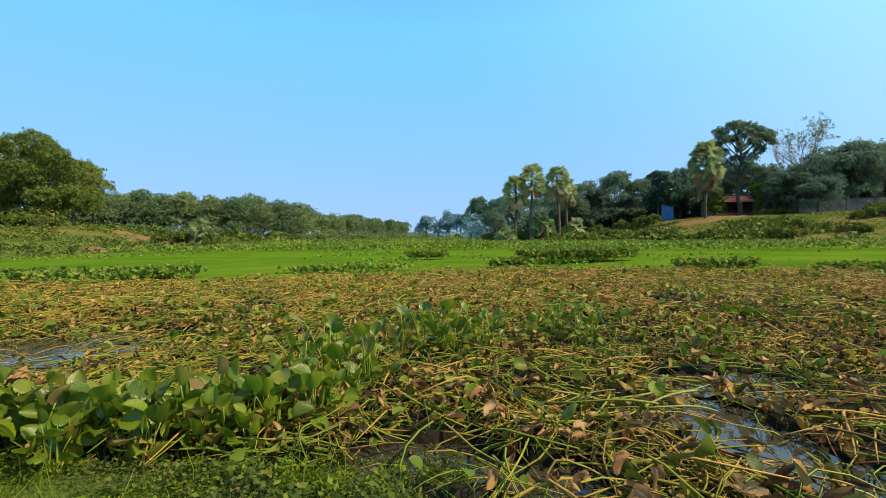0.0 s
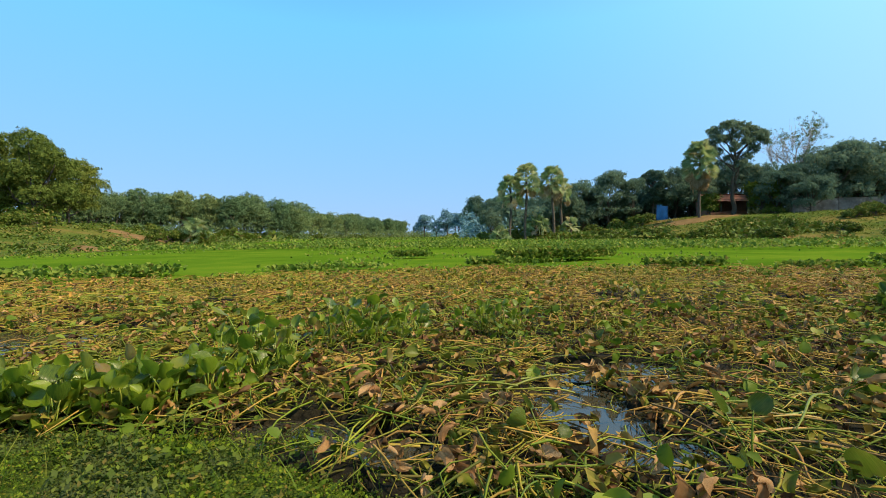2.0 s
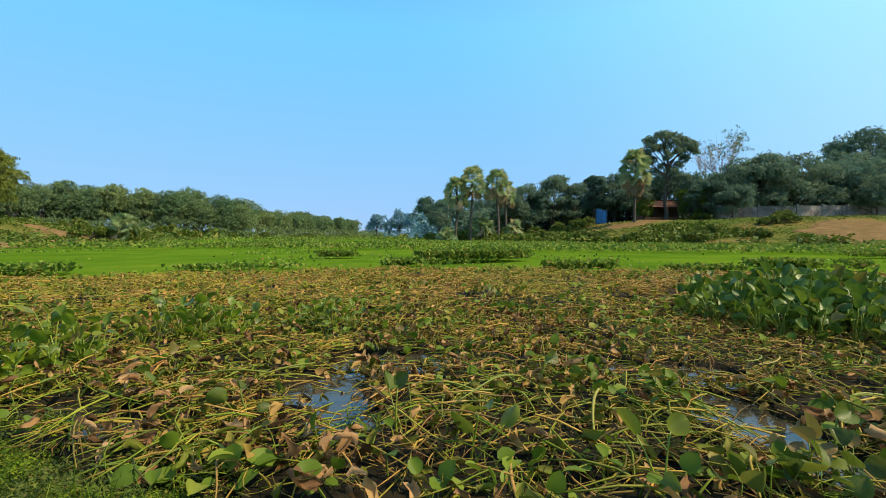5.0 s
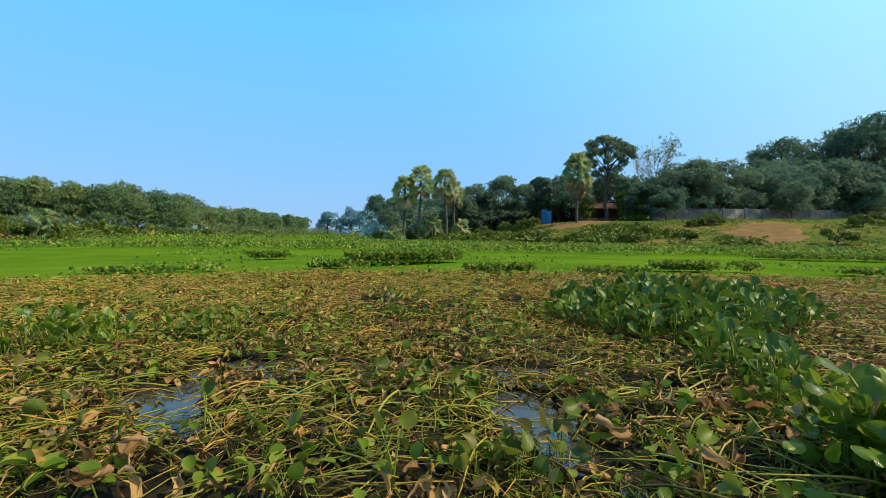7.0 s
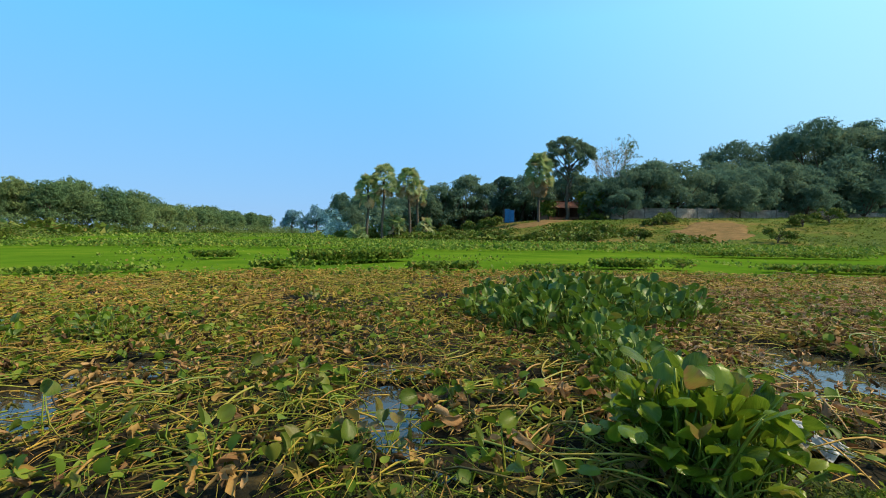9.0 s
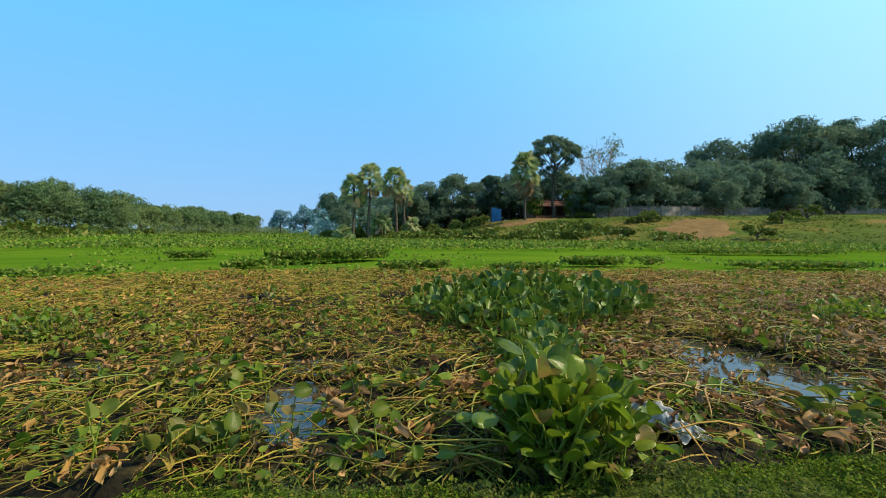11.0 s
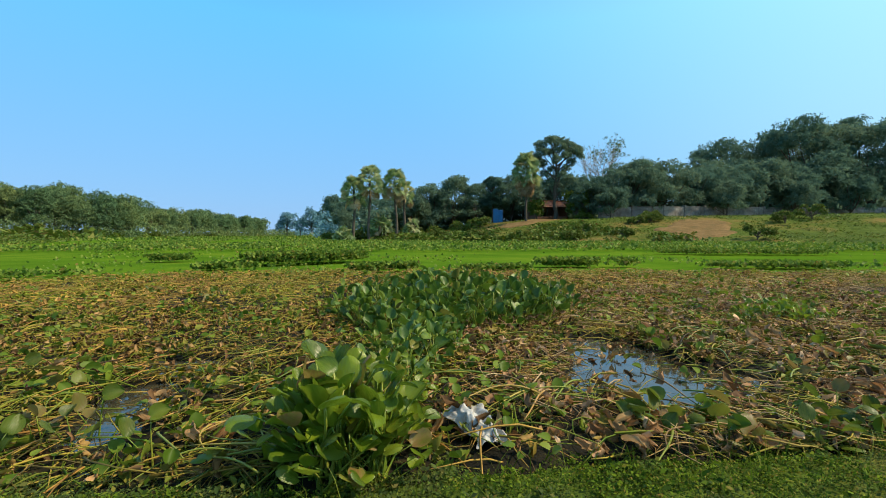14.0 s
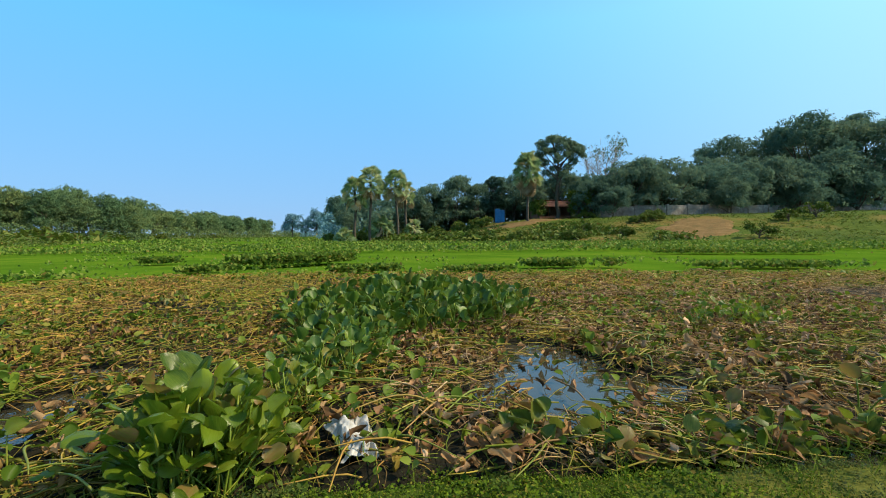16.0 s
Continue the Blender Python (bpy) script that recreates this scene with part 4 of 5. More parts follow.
undergrowth("undergrowth", 900, [(-60, 42), (-37, 40)], 1.6, 1.7, 0.6, M_SCRUB, "scrub at the foot of the corner trees", 76)


def bare_patch(name, cx, cy, a, b, turn, label, seed):
    """A patch of bare reddish earth lying on the bank, uneven at its edge."""
    def lie(x, y):
        u, v = (x - cx) * math.cos(turn) + (y - cy) * math.sin(turn), -(x - cx) * math.sin(turn) + (y - cy) * math.cos(turn)
        return ground_z(x, y) + 0.13 - 0.5 * smooth(0.7, 1.1, np.hypot(u / a, v / b) + 1.1 * (fbm(x, y, 2.6, seed) - 0.5))
    r = max(a, b) * 1.3
    tagged(new(name, mesh_of(name, *sheet(np.linspace(cx - r, cx + r, 50), np.linspace(cy - r, cy + r, 50), lie), M_DIRT)), label, "bare earth", kind="stuff")


for row, (label, seed) in zip(BARE, (("bare reddish-brown earth on the slope below the wall", 81), ("bare orange earth at the pond corner", 82),
                                    ("bare brown earth on the knoll by the corner trees", 83), ("trodden dry earth before the house", 84))):
    bare_patch("bare_earth", *row, label, seed)

# ---- water hyacinth ----
def blade(nu, nv, cup, fold, wave, seed):
    """A rounded leaf blade, growing from the origin along +y, one unit long and about as wide."""
    r = random.Random(seed)
    v, f = [], []
    for j in range(nv + 1):
        t = (1 - math.cos(math.pi * j / nv)) / 2
        w = 0.52 * math.sqrt(max(0.0, 1 - (2 * min(t, 1) - 1) ** 2)) * (1.06 - 0.16 * t) if 0 < j < nv else (0.13 if j == 0 else 0.07)
        for i in range(nu + 1):
            u = 2 * i / nu - 1
            back = -0.10 * (abs(u) ** 1.5) * (1 - t)
            z = cup * (u * u) * w * (1 if abs(u) < 1 else 0.9) - fold * t * t + wave * math.sin(3.2 * t + 2.3 * u + seed)
            v.append((u * w, t + back, z))
    for j in range(nv):
        for i in range(nu):
            a = j * (nu + 1) + i
            f += [(a, a + 1, a + nu + 2), (a, a + nu + 2, a + nu + 1)]
    return np.array(v), np.array(f)


BLADES = [blade(4, 6, 0.8, 0.16, 0.05, 1), blade(4, 6, 0.45, 0.34, 0.06, 2), blade(4, 6, 1.1, 0.10, 0.04, 3), blade(4, 6, -0.3, 0.40, 0.07, 4), blade(4, 6, 0.65, -0.2, 0.05, 5)]
BLADE_MESH = [mesh_of("leaf_blade", *b, M_LEAF) for b in BLADES]
DULL_MESH = [mesh_of("leaf_blade", *b, M_LEAF_DULL) for b in BLADES]
DEEP_MESH = [mesh_of("leaf_blade", *b, M_LEAF_DEEP) for b in BLADES]
SMALL_BLADES = [blade(2, 4, 0.5, 0.16, 0.03, 1), blade(2, 4, 0.3, 0.3, 0.03, 2), blade(2, 4, 0.7, 0.0, 0.03, 3)]


TINY_BLADES = [blade(2, 2, 0.5, 0.16, 0.03, 1), blade(2, 2, 0.3, 0.3, 0.03, 2), blade(2, 2, 0.7, 0.0, 0.03, 3)]


def stalk(bow, seed):
    """A leaf stalk one unit tall, swollen low down, bowing out along +y by bow."""
    t = np.linspace(0, 1, 6)
    path = np.stack([0.02 * np.sin(5 * t + seed), bow * t ** 1.7, t], 1)
    return tube(path, np.interp(t, [0, 0.2, 0.4, 1], [0.020, 0.028, 0.020, 0.011]), 4)


BOWS = [0.12, 0.4, 0.75, 1.1]
STALK_MESH = [mesh_of("leaf_stalk", *stalk(b, i), M_STALK) for i, b in enumerate(BOWS)]


def hyacinth(seed, leaves, tall, group, label, spread=1.0, leaf=0.07, blades=None):
    """A rosette: stalks rising from one crown, each with its blade."""
    r = random.Random(seed)
    base = thing("water_hyacinth", label, "aquatic plant", group)
    for i in range(leaves):
        q = (i + 0.5) / leaves
        a, h = i * 2.399 + r.uniform(-0.35, 0.35), tall * (1.0 - 0.66 * q) * r.uniform(0.82, 1.12)
        k = min(3, int((q * spread + r.uniform(-0.1, 0.15)) * 4)) if q * spread > 0 else 0
        k = max(0, k)
        st = part("leaf_stalk", STALK_MESH[k], base, m=Matrix.LocRotScale((0.015 * math.cos(a), 0.015 * math.sin(a), -0.03), Euler((0, 0, a)), (h * 0.9 + 0.03, h, h)))
        rise = r.uniform(0.25, 1.5) - 0.3 * q
        size = leaf * r.uniform(0.78, 1.22)
        m = Matrix.Translation((0.02 * math.sin(5 + k), BOWS[k], 1.0)) @ Matrix.Diagonal((1 / (h * 0.9 + 0.03), 1 / h, 1 / h, 1)) @ Matrix.Rotation(r.uniform(-1.0, 1.0), 4, "Z") @ Matrix.Rotation(rise, 4, "X") @ Matrix.Rotation(r.uniform(-1.0, 1.0), 4, "Y") @ Matrix.Scale(size, 4)
        part("leaf_blade", (blades or BLADE_MESH)[r.randrange(5)], st, m=m)
    return base


plants = random.Random(11)
TALL = [hyacinth(340 + i, 11, 0.44, "tall hyacinth plants", "tall dark green water hyacinth crowded in a dense bed", 0.8, 0.10, DEEP_MESH) for i in range(4)]
LUSH = [hyacinth(300 + i, 11 + i % 2, 0.31 + 0.02 * (i % 3), "lush hyacinth plants", "upright glossy green water hyacinth with rounded leaves") for i in range(5)]
STOUT = [hyacinth(380 + i, 12 + i % 2, 0.24, "stout hyacinth plants", "stout broad-leaved water hyacinth beside the shore weeds", 0.6, 0.07) for i in range(4)]
LOW = [hyacinth(320 + i, 6 + i % 2, 0.18, "low hyacinth plants", "small green water hyacinth sprouting from the flattened mat", 1.1, 0.07, DULL_MESH) for i in range(4)]


SOLO = [hyacinth(360 + i, 3, 0.27, "lone hyacinth plants", "lone long-stalked hyacinth leaves rising from the mat", 0.7, 0.08, DULL_MESH) for i in range(3)]


def plant(kind, x, y, size, tip=0.14):
    z = max(float(mat_z(x, y)), -0.03) if float(-beside(NEAR_SHORE, x, y)) < 0 else float(ground_z(x, y))
    fresh = [o for o in kind if o.name not in USED]
    ob = fresh[0] if fresh else kind[plants.randrange(len(kind))]
    m = Matrix.LocRotScale((x, y, z), Euler((plants.uniform(-tip, tip), plants.uniform(-tip, tip), plants.uniform(0, 6.28))), None)
    if ob.name in USED:
        ob = copy_thing(ob, m)
    else:
        USED.add(ob.name)
        ob.matrix_basis = m
    ob.scale = (size, size, size)
    return ob


def bed(kind, n, cx, cy, a, b, turn, low, high, apart=0.10):
    """n plants over an oval bed, taller towards its middle."""
    done = []
    for _ in range(n * 30):
        if len(done) >= n:
            break
        q, w = math.sqrt(plants.random()), plants.uniform(0, 6.28)
        u, v = a * q * math.cos(w), b * q * math.sin(w)
        x, y = cx + u * math.cos(turn) - v * math.sin(turn), cy + u * math.sin(turn) + v * math.cos(turn)
        if all((x - p) ** 2 + (y - s) ** 2 > apart ** 2 for p, s in done):
            done.append((x, y))
            plant(kind, x, y, (low + (high - low) * (1 - q * q)) * plants.uniform(0.85, 1.12))


bed(STOUT, 26, -1.30, 1.46, 0.56, 0.20, 0.0, 0.72, 0.92, 0.085)
bed(STOUT, 15, -0.66, 1.62, 0.30, 0.20, 0.4, 0.72, 0.92, 0.09)      # bed beside the shore weeds
bed(LUSH, 8, -0.50, 2.12, 0.20, 0.26, 0.5, 0.7, 0.9)
bed(LUSH, 10, -0.10, 2.75, 0.34, 0.20, 0.3, 0.7, 0.9)
bed(LUSH, 6, 0.72, 3.1, 0.26, 0.14, 0.2, 0.6, 0.8)
bed(TALL, 94, 4.7, 3.2, 1.14, 0.90, 0.1, 0.66, 0.90, 0.12)   # the large dark bed
bed(TALL, 17, 4.08, 1.75, 0.58, 0.26, 1.0, 0.45, 0.66, 0.10)
bed(LUSH, 24, 3.62, 0.48, 0.16, 0.24, 0.0, 0.86, 1.1, 0.055)   # bed beside the bag
bed(LUSH, 8, 3.82, 0.98, 0.2, 0.24, 0.3, 0.6, 0.78)
bed(LUSH, 15, 7.4, 2.2, 0.5, 0.22, 0.0, 0.5, 0.75)
bed(LUSH, 5, 9.0, 2.3, 0.5, 0.2, 0.0, 0.5, 0.7)
bed(LOW, 4, 2.42, 0.80, 0.22, 0.10, 0.2, 0.7, 0.9)
bed(LOW, 2, 4.85, 0.48, 0.22, 0.12, 0.1, 0.7, 0.9)
bed(LOW, 3, 6.3, 0.8, 0.6, 0.25, 0.1, 0.6, 0.8)
bed(LOW, 9, 5.7, 0.22, 1.3, 0.10, -0.1, 0.55, 0.85)
for x, y, k in ((2.62, 0.98, 1.0), (1.55, 1.05, 0.9), (2.0, 0.78, 0.8), (5.0, 0.28, 0.9), (5.6, 0.32, 0.8), (2.95, 0.62, 0.9), (1.3, 1.22, 0.8), (0.75, 1.3, 0.7), (0.3, 1.5, 0.75), (2.3, 1.4, 0.8), (6.2, 0.3, 1.0), (1.9, 1.7, 0.7), (0.2, 1.9, 0.8)):
    plant(SOLO, x, y, k, 0.25)
for _ in range(40):
    x, y = plants.uniform(-4.5, 9.5), plants.uniform(1.0, 5.5)
    if float(pool_depth(np.array(x), np.array(y))) < 0.3 and float(beside(NEAR_SHORE, np.array(x), np.array(y))) > 0.15:
        plant(LOW, x, y, plants.uniform(0.45, 0.8), 0.5)


# ---- lying stems and dead leaves ----
def lying(n, bend, wide, sides, seed):
    """A flattened stem one unit long along +y, lying on the ground."""
    r = random.Random(seed)
    t = np.linspace(0, 1, n)
    path = np.stack([bend * np.sin(t * math.pi) + 0.012 * np.sin(6 * t + seed), t - 0.5, 0.05 * np.sin(t * math.pi) * r.uniform(0.2, 1.6) + 0.012 * np.sin(7 * t)], 1)
    return tube(path, np.interp(t, [0, 0.3, 1], [wide, wide * 1.05, wide * 0.45]), sides)


STEMS = [lying(5, b, 0.0115, 3, i) for i, b in enumerate((0.01, 0.05, -0.04, 0.10, -0.08, 0.20))]
THIN_STEMS = [lying(3, b, 0.0100, 3, i) for i, b in enumerate((0.03, 0.11, -0.09, 0.2))]
SHORT_STEMS = [lying(3, b, 0.0175, 3, i) for i, b in enumerate((0.03, 0.14, -0.11, 0.24, -0.2))]


def crumpled(seed):
    v, f = blade(2, 4, 0.9, 0.6, 0.14, seed)
    v = v * (0.6, 1, 1)
    v[:, 2] += 0.25 * np.sin(4 * v[:, 1] + seed)
    r = np.random.default_rng(seed)
    return v + r.normal(0, 0.11, v.shape), f


DEAD = [crumpled(40 + i) for i in range(5)]


def curled(seed, nu=6, nv=7):
    """A withered leaf, rolled and puckered."""
    v, f = blade(nu, nv, 0.0, 0.55, 0.05, seed)
    r = np.random.default_rng(seed)
    roll = 4.4 * v[:, 0] * (1 + 0.4 * np.sin(3 * v[:, 1] + seed))
    v = np.stack([0.24 * np.sin(roll), v[:, 1], v[:, 2] + 0.24 * (1 - np.cos(roll))], 1)
    twist = 1.3 * (v[:, 1] - 0.3) * (1 if seed % 2 else -1)
    v = np.stack([v[:, 0] * np.cos(twist) - v[:, 2] * np.sin(twist), v[:, 1] + 0.10 * np.sin(7 * v[:, 0] + seed), v[:, 0] * np.sin(twist) + v[:, 2] * np.cos(twist)], 1)
    return v + r.normal(0, 0.028, v.shape), f


WITHERED = [curled(50 + i, 3, 4) for i in range(5)]
FLAT_BLADES = [blade(2, 3, 0.25, 0.1, 0.06, i) for i in range(3)]


def strewn(n, x0, x1, y0, y1, seed, in_pools=0.09, reach=0.0):
    """Places on the mat, in bundles that share a direction; with reach, those of a bundle fan out from one root."""
    r = np.random.default_rng(seed)
    per = 10
    cx, cy, ca = r.uniform(x0, x1, n // per), r.uniform(y0, y1, n // per), r.uniform(0, 6.28, n // per)
    swirl = 3.5 * fbm(cx, cy, 1.6, 71) + ca * 0.35
    a = np.repeat(swirl, per) + r.normal(0, 0.62 if reach else 0.55, n // per * per)
    out = reach * r.uniform(0.5, 1.3, len(a))
    loose = 0.45 if reach else 1.0
    x = np.repeat(cx, per) + r.normal(0, 0.13, len(a)) * loose - np.sin(a) * out
    y = np.repeat(cy, per) + r.normal(0, 0.10, len(a)) * loose + np.cos(a) * out
    keep = (beside(MAT_EDGE, x, y) + 0.9 * (fbm(x, y, 0.9, 17) - 0.5) < 0.25) & (beside(NEAR_SHORE, x, y) > -0.02) & (y > y0) & (y < y1)
    ux, uy = 0.03 * np.sin(a), 0.03 * np.cos(a)
    wet = np.maximum(pool_depth(x, y), np.maximum(pool_depth(x - ux, y + uy), pool_depth(x + ux, y - uy)))
    keep &= r.random(len(x)) > (1 - in_pools) * smooth(0.35, 0.8, wet)
    return x[keep], y[keep], a[keep], r


def lay_stems(name, n, region, kinds, long, seed, label, layer=0.05, mat=M_STEM):
    x, y, a, r = strewn(n, *region, seed, reach=0.5 * long[1])
    k = len(x)
    z = np.maximum(mat_z(x, y), -0.005) + layer * r.random(k) ** 2 + 0.008
    length = r.uniform(*long, k)
    v, f = scatter(kinds, r.integers(0, len(kinds), k), np.stack([x, y, z], 1), turns(a, r.normal(0, 0.15, k), r.uniform(-0.5, 0.5, k)),
                   np.stack([length * r.uniform(0.8, 1.5, k), length, length * r.uniform(0.8, 1.3, k)], 1))
    return tagged(new(name, mesh_of(name, v, f, mat)), label, "dead stems", kind="stuff")


lay_stems("lying_stems", 23000, (-5, 10, -0.1, 4.2), STEMS, (0.09, 0.36), 81, "green, yellow and brown hyacinth stems lying flattened over the water")
lay_stems("lying_stems", 5000, (-2, 8, 0.0, 3.0), THIN_STEMS, (0.05, 0.18), 281, "thin straw-coloured stems tangled through the mat", 0.07, M_STEM_DRY)
lay_stems("lying_stems", 46000, (-12, 16, 4.0, 8.9), SHORT_STEMS, (0.08, 0.27), 82, "tan and olive hyacinth stems flattened across the pond", 0.09, M_STEM_DRY)
lay_stems("lying_stems", 5200, (-5, 1.2, 1.0, 5.5), STEMS, (0.10, 0.34), 181, "fresh olive-green hyacinth stems trodden into the mat", 0.06, M_STEM_GREEN)
lay_stems("lying_stems", 12000, (4.4, 13, 0.2, 6.4), THIN_STEMS, (0.08, 0.30), 182, "dry brown hyacinth stems heaped round the open water", 0.09, M_STEM_BROWN)


def lay_leaves(name, n, region, kinds, size, mat, seed, label, tilt=0.45, layer=0.07):
    x, y, a, r = strewn(n, *region, seed, 0.08)
    k = len(x)
    z = np.maximum(mat_z(x, y), 0.0) + layer * r.random(k) + 0.012
    v, f = scatter(kinds, r.integers(0, len(kinds), k), np.stack([x, y, z], 1), turns(r.uniform(0, 6.28, k), r.normal(0.15, tilt, k), r.normal(0, tilt, k)), r.uniform(*size, k))
    return tagged(new(name, mesh_of(name, v, f, mat)), label, "leaf litter", kind="stuff")


lay_leaves("leaf_litter", 4200, (-2.2, 7.5, -0.1, 2.2), WITHERED, (0.03, 0.075), M_LITTER, 283, "crumpled brown and olive hyacinth leaves along the water's edge", 0.6, 0.06)
lay_leaves("leaf_litter", 9000, (-5, 10, 1.4, 4.2), DEAD, (0.02, 0.05), M_LITTER, 83, "withered tan and brown hyacinth leaves lying on the mat")
lay_leaves("leaf_litter", 15000, (-12, 16, 4.0, 8.9), DEAD, (0.025, 0.055), M_LITTER_DRY, 84, "curled tan leaves strewn over the mat", 0.6, 0.08)
lay_leaves("leaf_litter", 2200, (4.3, 10, 0.1, 4.6), DEAD, (0.025, 0.055), M_LITTER_TAN, 183, "pinkish-tan withered leaves heaped round the open water", 0.7, 0.08)
lay_leaves("fallen_leaves", 1100, (-5, 10, 0.0, 4.2), BLADES, (0.04, 0.075), M_LEAF_FAR, 85, "green hyacinth leaves lying flat on the mat", 0.5)
lay_leaves("fallen_leaves", 2400, (-12, 16, 4.0, 8.9), FLAT_BLADES, (0.04, 0.075), M_LEAF_FAR, 86, "green leaves poking up through the mat", 0.7, 0.10)


# small leaves standing up through the mat
SPROUTS = []
for i, (b, s) in enumerate(((0, 0.15), (1, 0.3), (2, 0.5), (1, 0.7), (0, 0.9))):
    bv, bf = SMALL_BLADES[b]
    lift = Matrix.Translation((0, BOWS[1] * 0.6, 1.0)) @ Matrix.Rotation(1.1 - 0.3 * i, 4, "X") @ Matrix.Scale(0.75, 4)
    sv = np.array([tuple(lift @ Vector(q)) for q in bv])
    t = np.linspace(0, 1, 4)
    SPROUTS.append(joined([(sv, bf), tube(np.stack([0 * t, BOWS[1] * 0.6 * t ** 1.7, t], 1), [0.05, 0.06, 0.045, 0.03], 3)]))
for seed, n, region, tall in ((87, 3000, (-5, 10, 0.1, 4.2), (0.03, 0.075)), (88, 3800, (-12, 16, 4.0, 8.8), (0.03, 0.07))):
    x, y, a, r = strewn(n, *region, seed, 0.1)
    k = len(x)
    v, f = scatter(SPROUTS, r.integers(0, 5, k), np.stack([x, y, np.maximum(mat_z(x, y), -0.01)], 1), turns(r.uniform(0, 6.28, k), r.normal(0, 0.35, k), r.normal(0, 0.35, k)), r.uniform(*tall, k))
    tagged(new("mat_sprouts", mesh_of("mat_sprouts", v, f, M_LEAF_FAR)), "small green hyacinth leaves standing up through the mat", "aquatic plants", kind="stuff")


# ---- hyacinth further out ----
PLAIN_BLADES = [blade(1, 2, 0.0, f, 0.04, i) for i, f in enumerate((0.15, 0.3, 0.0))]


def crowd(name, x, y, base, tall, seed, label, size=(0.06, 0.095), lean=0.75, kinds=TINY_BLADES):
    """Many leaf blades standing in the water, for beds too far off to tell the plants apart."""
    r = np.random.default_rng(seed)
    k = len(x)
    h = tall * r.uniform(0.25, 1.0, k)
    v, f = scatter(kinds, r.integers(0, 3, k), np.stack([x, y, base + h], 1), turns(r.uniform(0, 6.28, k), r.normal(lean, 0.4, k), r.normal(0, 0.4, k)), r.uniform(*size, k))
    return tagged(new(name, mesh_of(name, v, f, M_LEAF_BED)), label, "aquatic plants", kind="stuff")


def oval(n, cx, cy, a, b, turn, seed):
    r = np.random.default_rng(seed)
    q, w = np.sqrt(r.random(n)), r.uniform(0, 6.28, n)
    u, v = a * q * np.cos(w), b * q * np.sin(w)
    x, y = cx + u * math.cos(turn) - v * math.sin(turn), cy + u * math.sin(turn) + v * math.cos(turn)
    ok = r.random(n) < smooth(0.2, 0.45, fbm(x, y, 0.7, seed)) * (1 - 0.8 * smooth(0.75, 1.0, q))
    return x[ok], y[ok]


for i, (n, cx, cy, a, b, turn, tall) in enumerate(((5200, 2.8, 12.0, 1.9, 0.75, 0.45, 0.34), (900, 1.1, 10.0, 0.7, 0.3, 0.3, 0.16), (1300, 4.5, 8.8, 0.85, 0.28, 0.1, 0.18), (1900, 9.3, 8.9, 1.3, 0.35, -0.2, 0.22),
                                                   (4200, -6.6, 7.2, 2.2, 0.9, 0.35, 0.17), (700, -1.2, 13.8, 0.7, 0.4, 0.0, 0.22), (700, 7.0, 8.6, 1.0, 0.25, 0.0, 0.12), (3600, 18.3, 13.6, 3.4, 0.8, -0.4, 0.24),
                                                   (2600, 40, 27.5, 3.2, 1.0, -0.5, 0.4), (500, -2.2, 9.0, 1.4, 0.3, 0.3, 0.1), (1500, 13.5, 7.4, 2.0, 0.4, -0.3, 0.16))):
    crowd("hyacinth_bed", *oval(n, cx, cy, a, b, turn, 400 + i), 0.02, tall, 400 + i, "dark green bed of standing water hyacinth amid pondweed")


def field(n, x0, x1, y0, y1, keep, seed):
    r = np.random.default_rng(seed)
    x, y = r.uniform(x0, x1, n), np.exp(r.uniform(math.log(y0), math.log(y1), n))
    ok = (r.random(n) < keep(x, y)) & (right_land(x, y) < 1.0) & (left_land(x, y) < 1.0)
    return x[ok], y[ok]


def band(x, y):
    """The hyacinth across the far water: a dense row along its near edge, looser beyond."""
    edge = y - 23.5 + 0.35 * np.clip(x, -40, 30) * (x > 0) + 3.0 * (fbm(x, y, 7, 91) - 0.5)
    row = smooth(-1.0, 0.0, edge) * (1 - smooth(2.5, 4.5, edge))
    return np.clip(row + 0.55 * smooth(2.5, 4.0, edge) * smooth(0.35, 0.6, fbm(x, y * 0.4, 6, 92)), 0, 1)


crowd("hyacinth_band", *field(78000, -30, 36, 14, 62, band, 93), 0.02, 0.26, 94, "broad band of water hyacinth across the far water", (0.09, 0.15), kinds=PLAIN_BLADES)
crowd("hyacinth_band", *field(9000, -60, 8, 62, 300, lambda x, y: 0.8 + 0 * x, 95), 0.02, 0.25, 96, "hyacinth cover on the far reach of the pond", (0.2, 0.4), kinds=PLAIN_BLADES)
crowd("hyacinth_sprigs", *field(22000, -30, 40, 7.5, 30, lambda x, y: smooth(0.52, 0.72, fbm(x, y * 0.35 + 40, 2.2, 97)) * (beside(MAT_EDGE, x, y) > 0), 98), 0.02, 0.08, 99,
      "scattered hyacinth sprigs poking through the pondweed", (0.05, 0.08), kinds=PLAIN_BLADES)


# ---- shore weeds ----
def weed_tuft(r, n):
    one = (np.array([(0, 0, 0), (0.30, 0.45, 0.05), (0, 1, 0), (-0.30, 0.45, 0.05)]), np.array([(0, 1, 2), (0, 2, 3)]))
    h = r.random(n)
    at = np.stack([r.normal(0, 0.35, n), r.normal(0, 0.35, n), h], 1)
    return scatter([one], np.zeros(n, int), at, turns(r.uniform(0, 6.28, n), r.uniform(-0.2, 0.8, n), r.uniform(-0.5, 0.5, n)), r.uniform(0.35, 0.6, n))


WEEDS = [weed_tuft(rng, 8) for _ in range(4)]


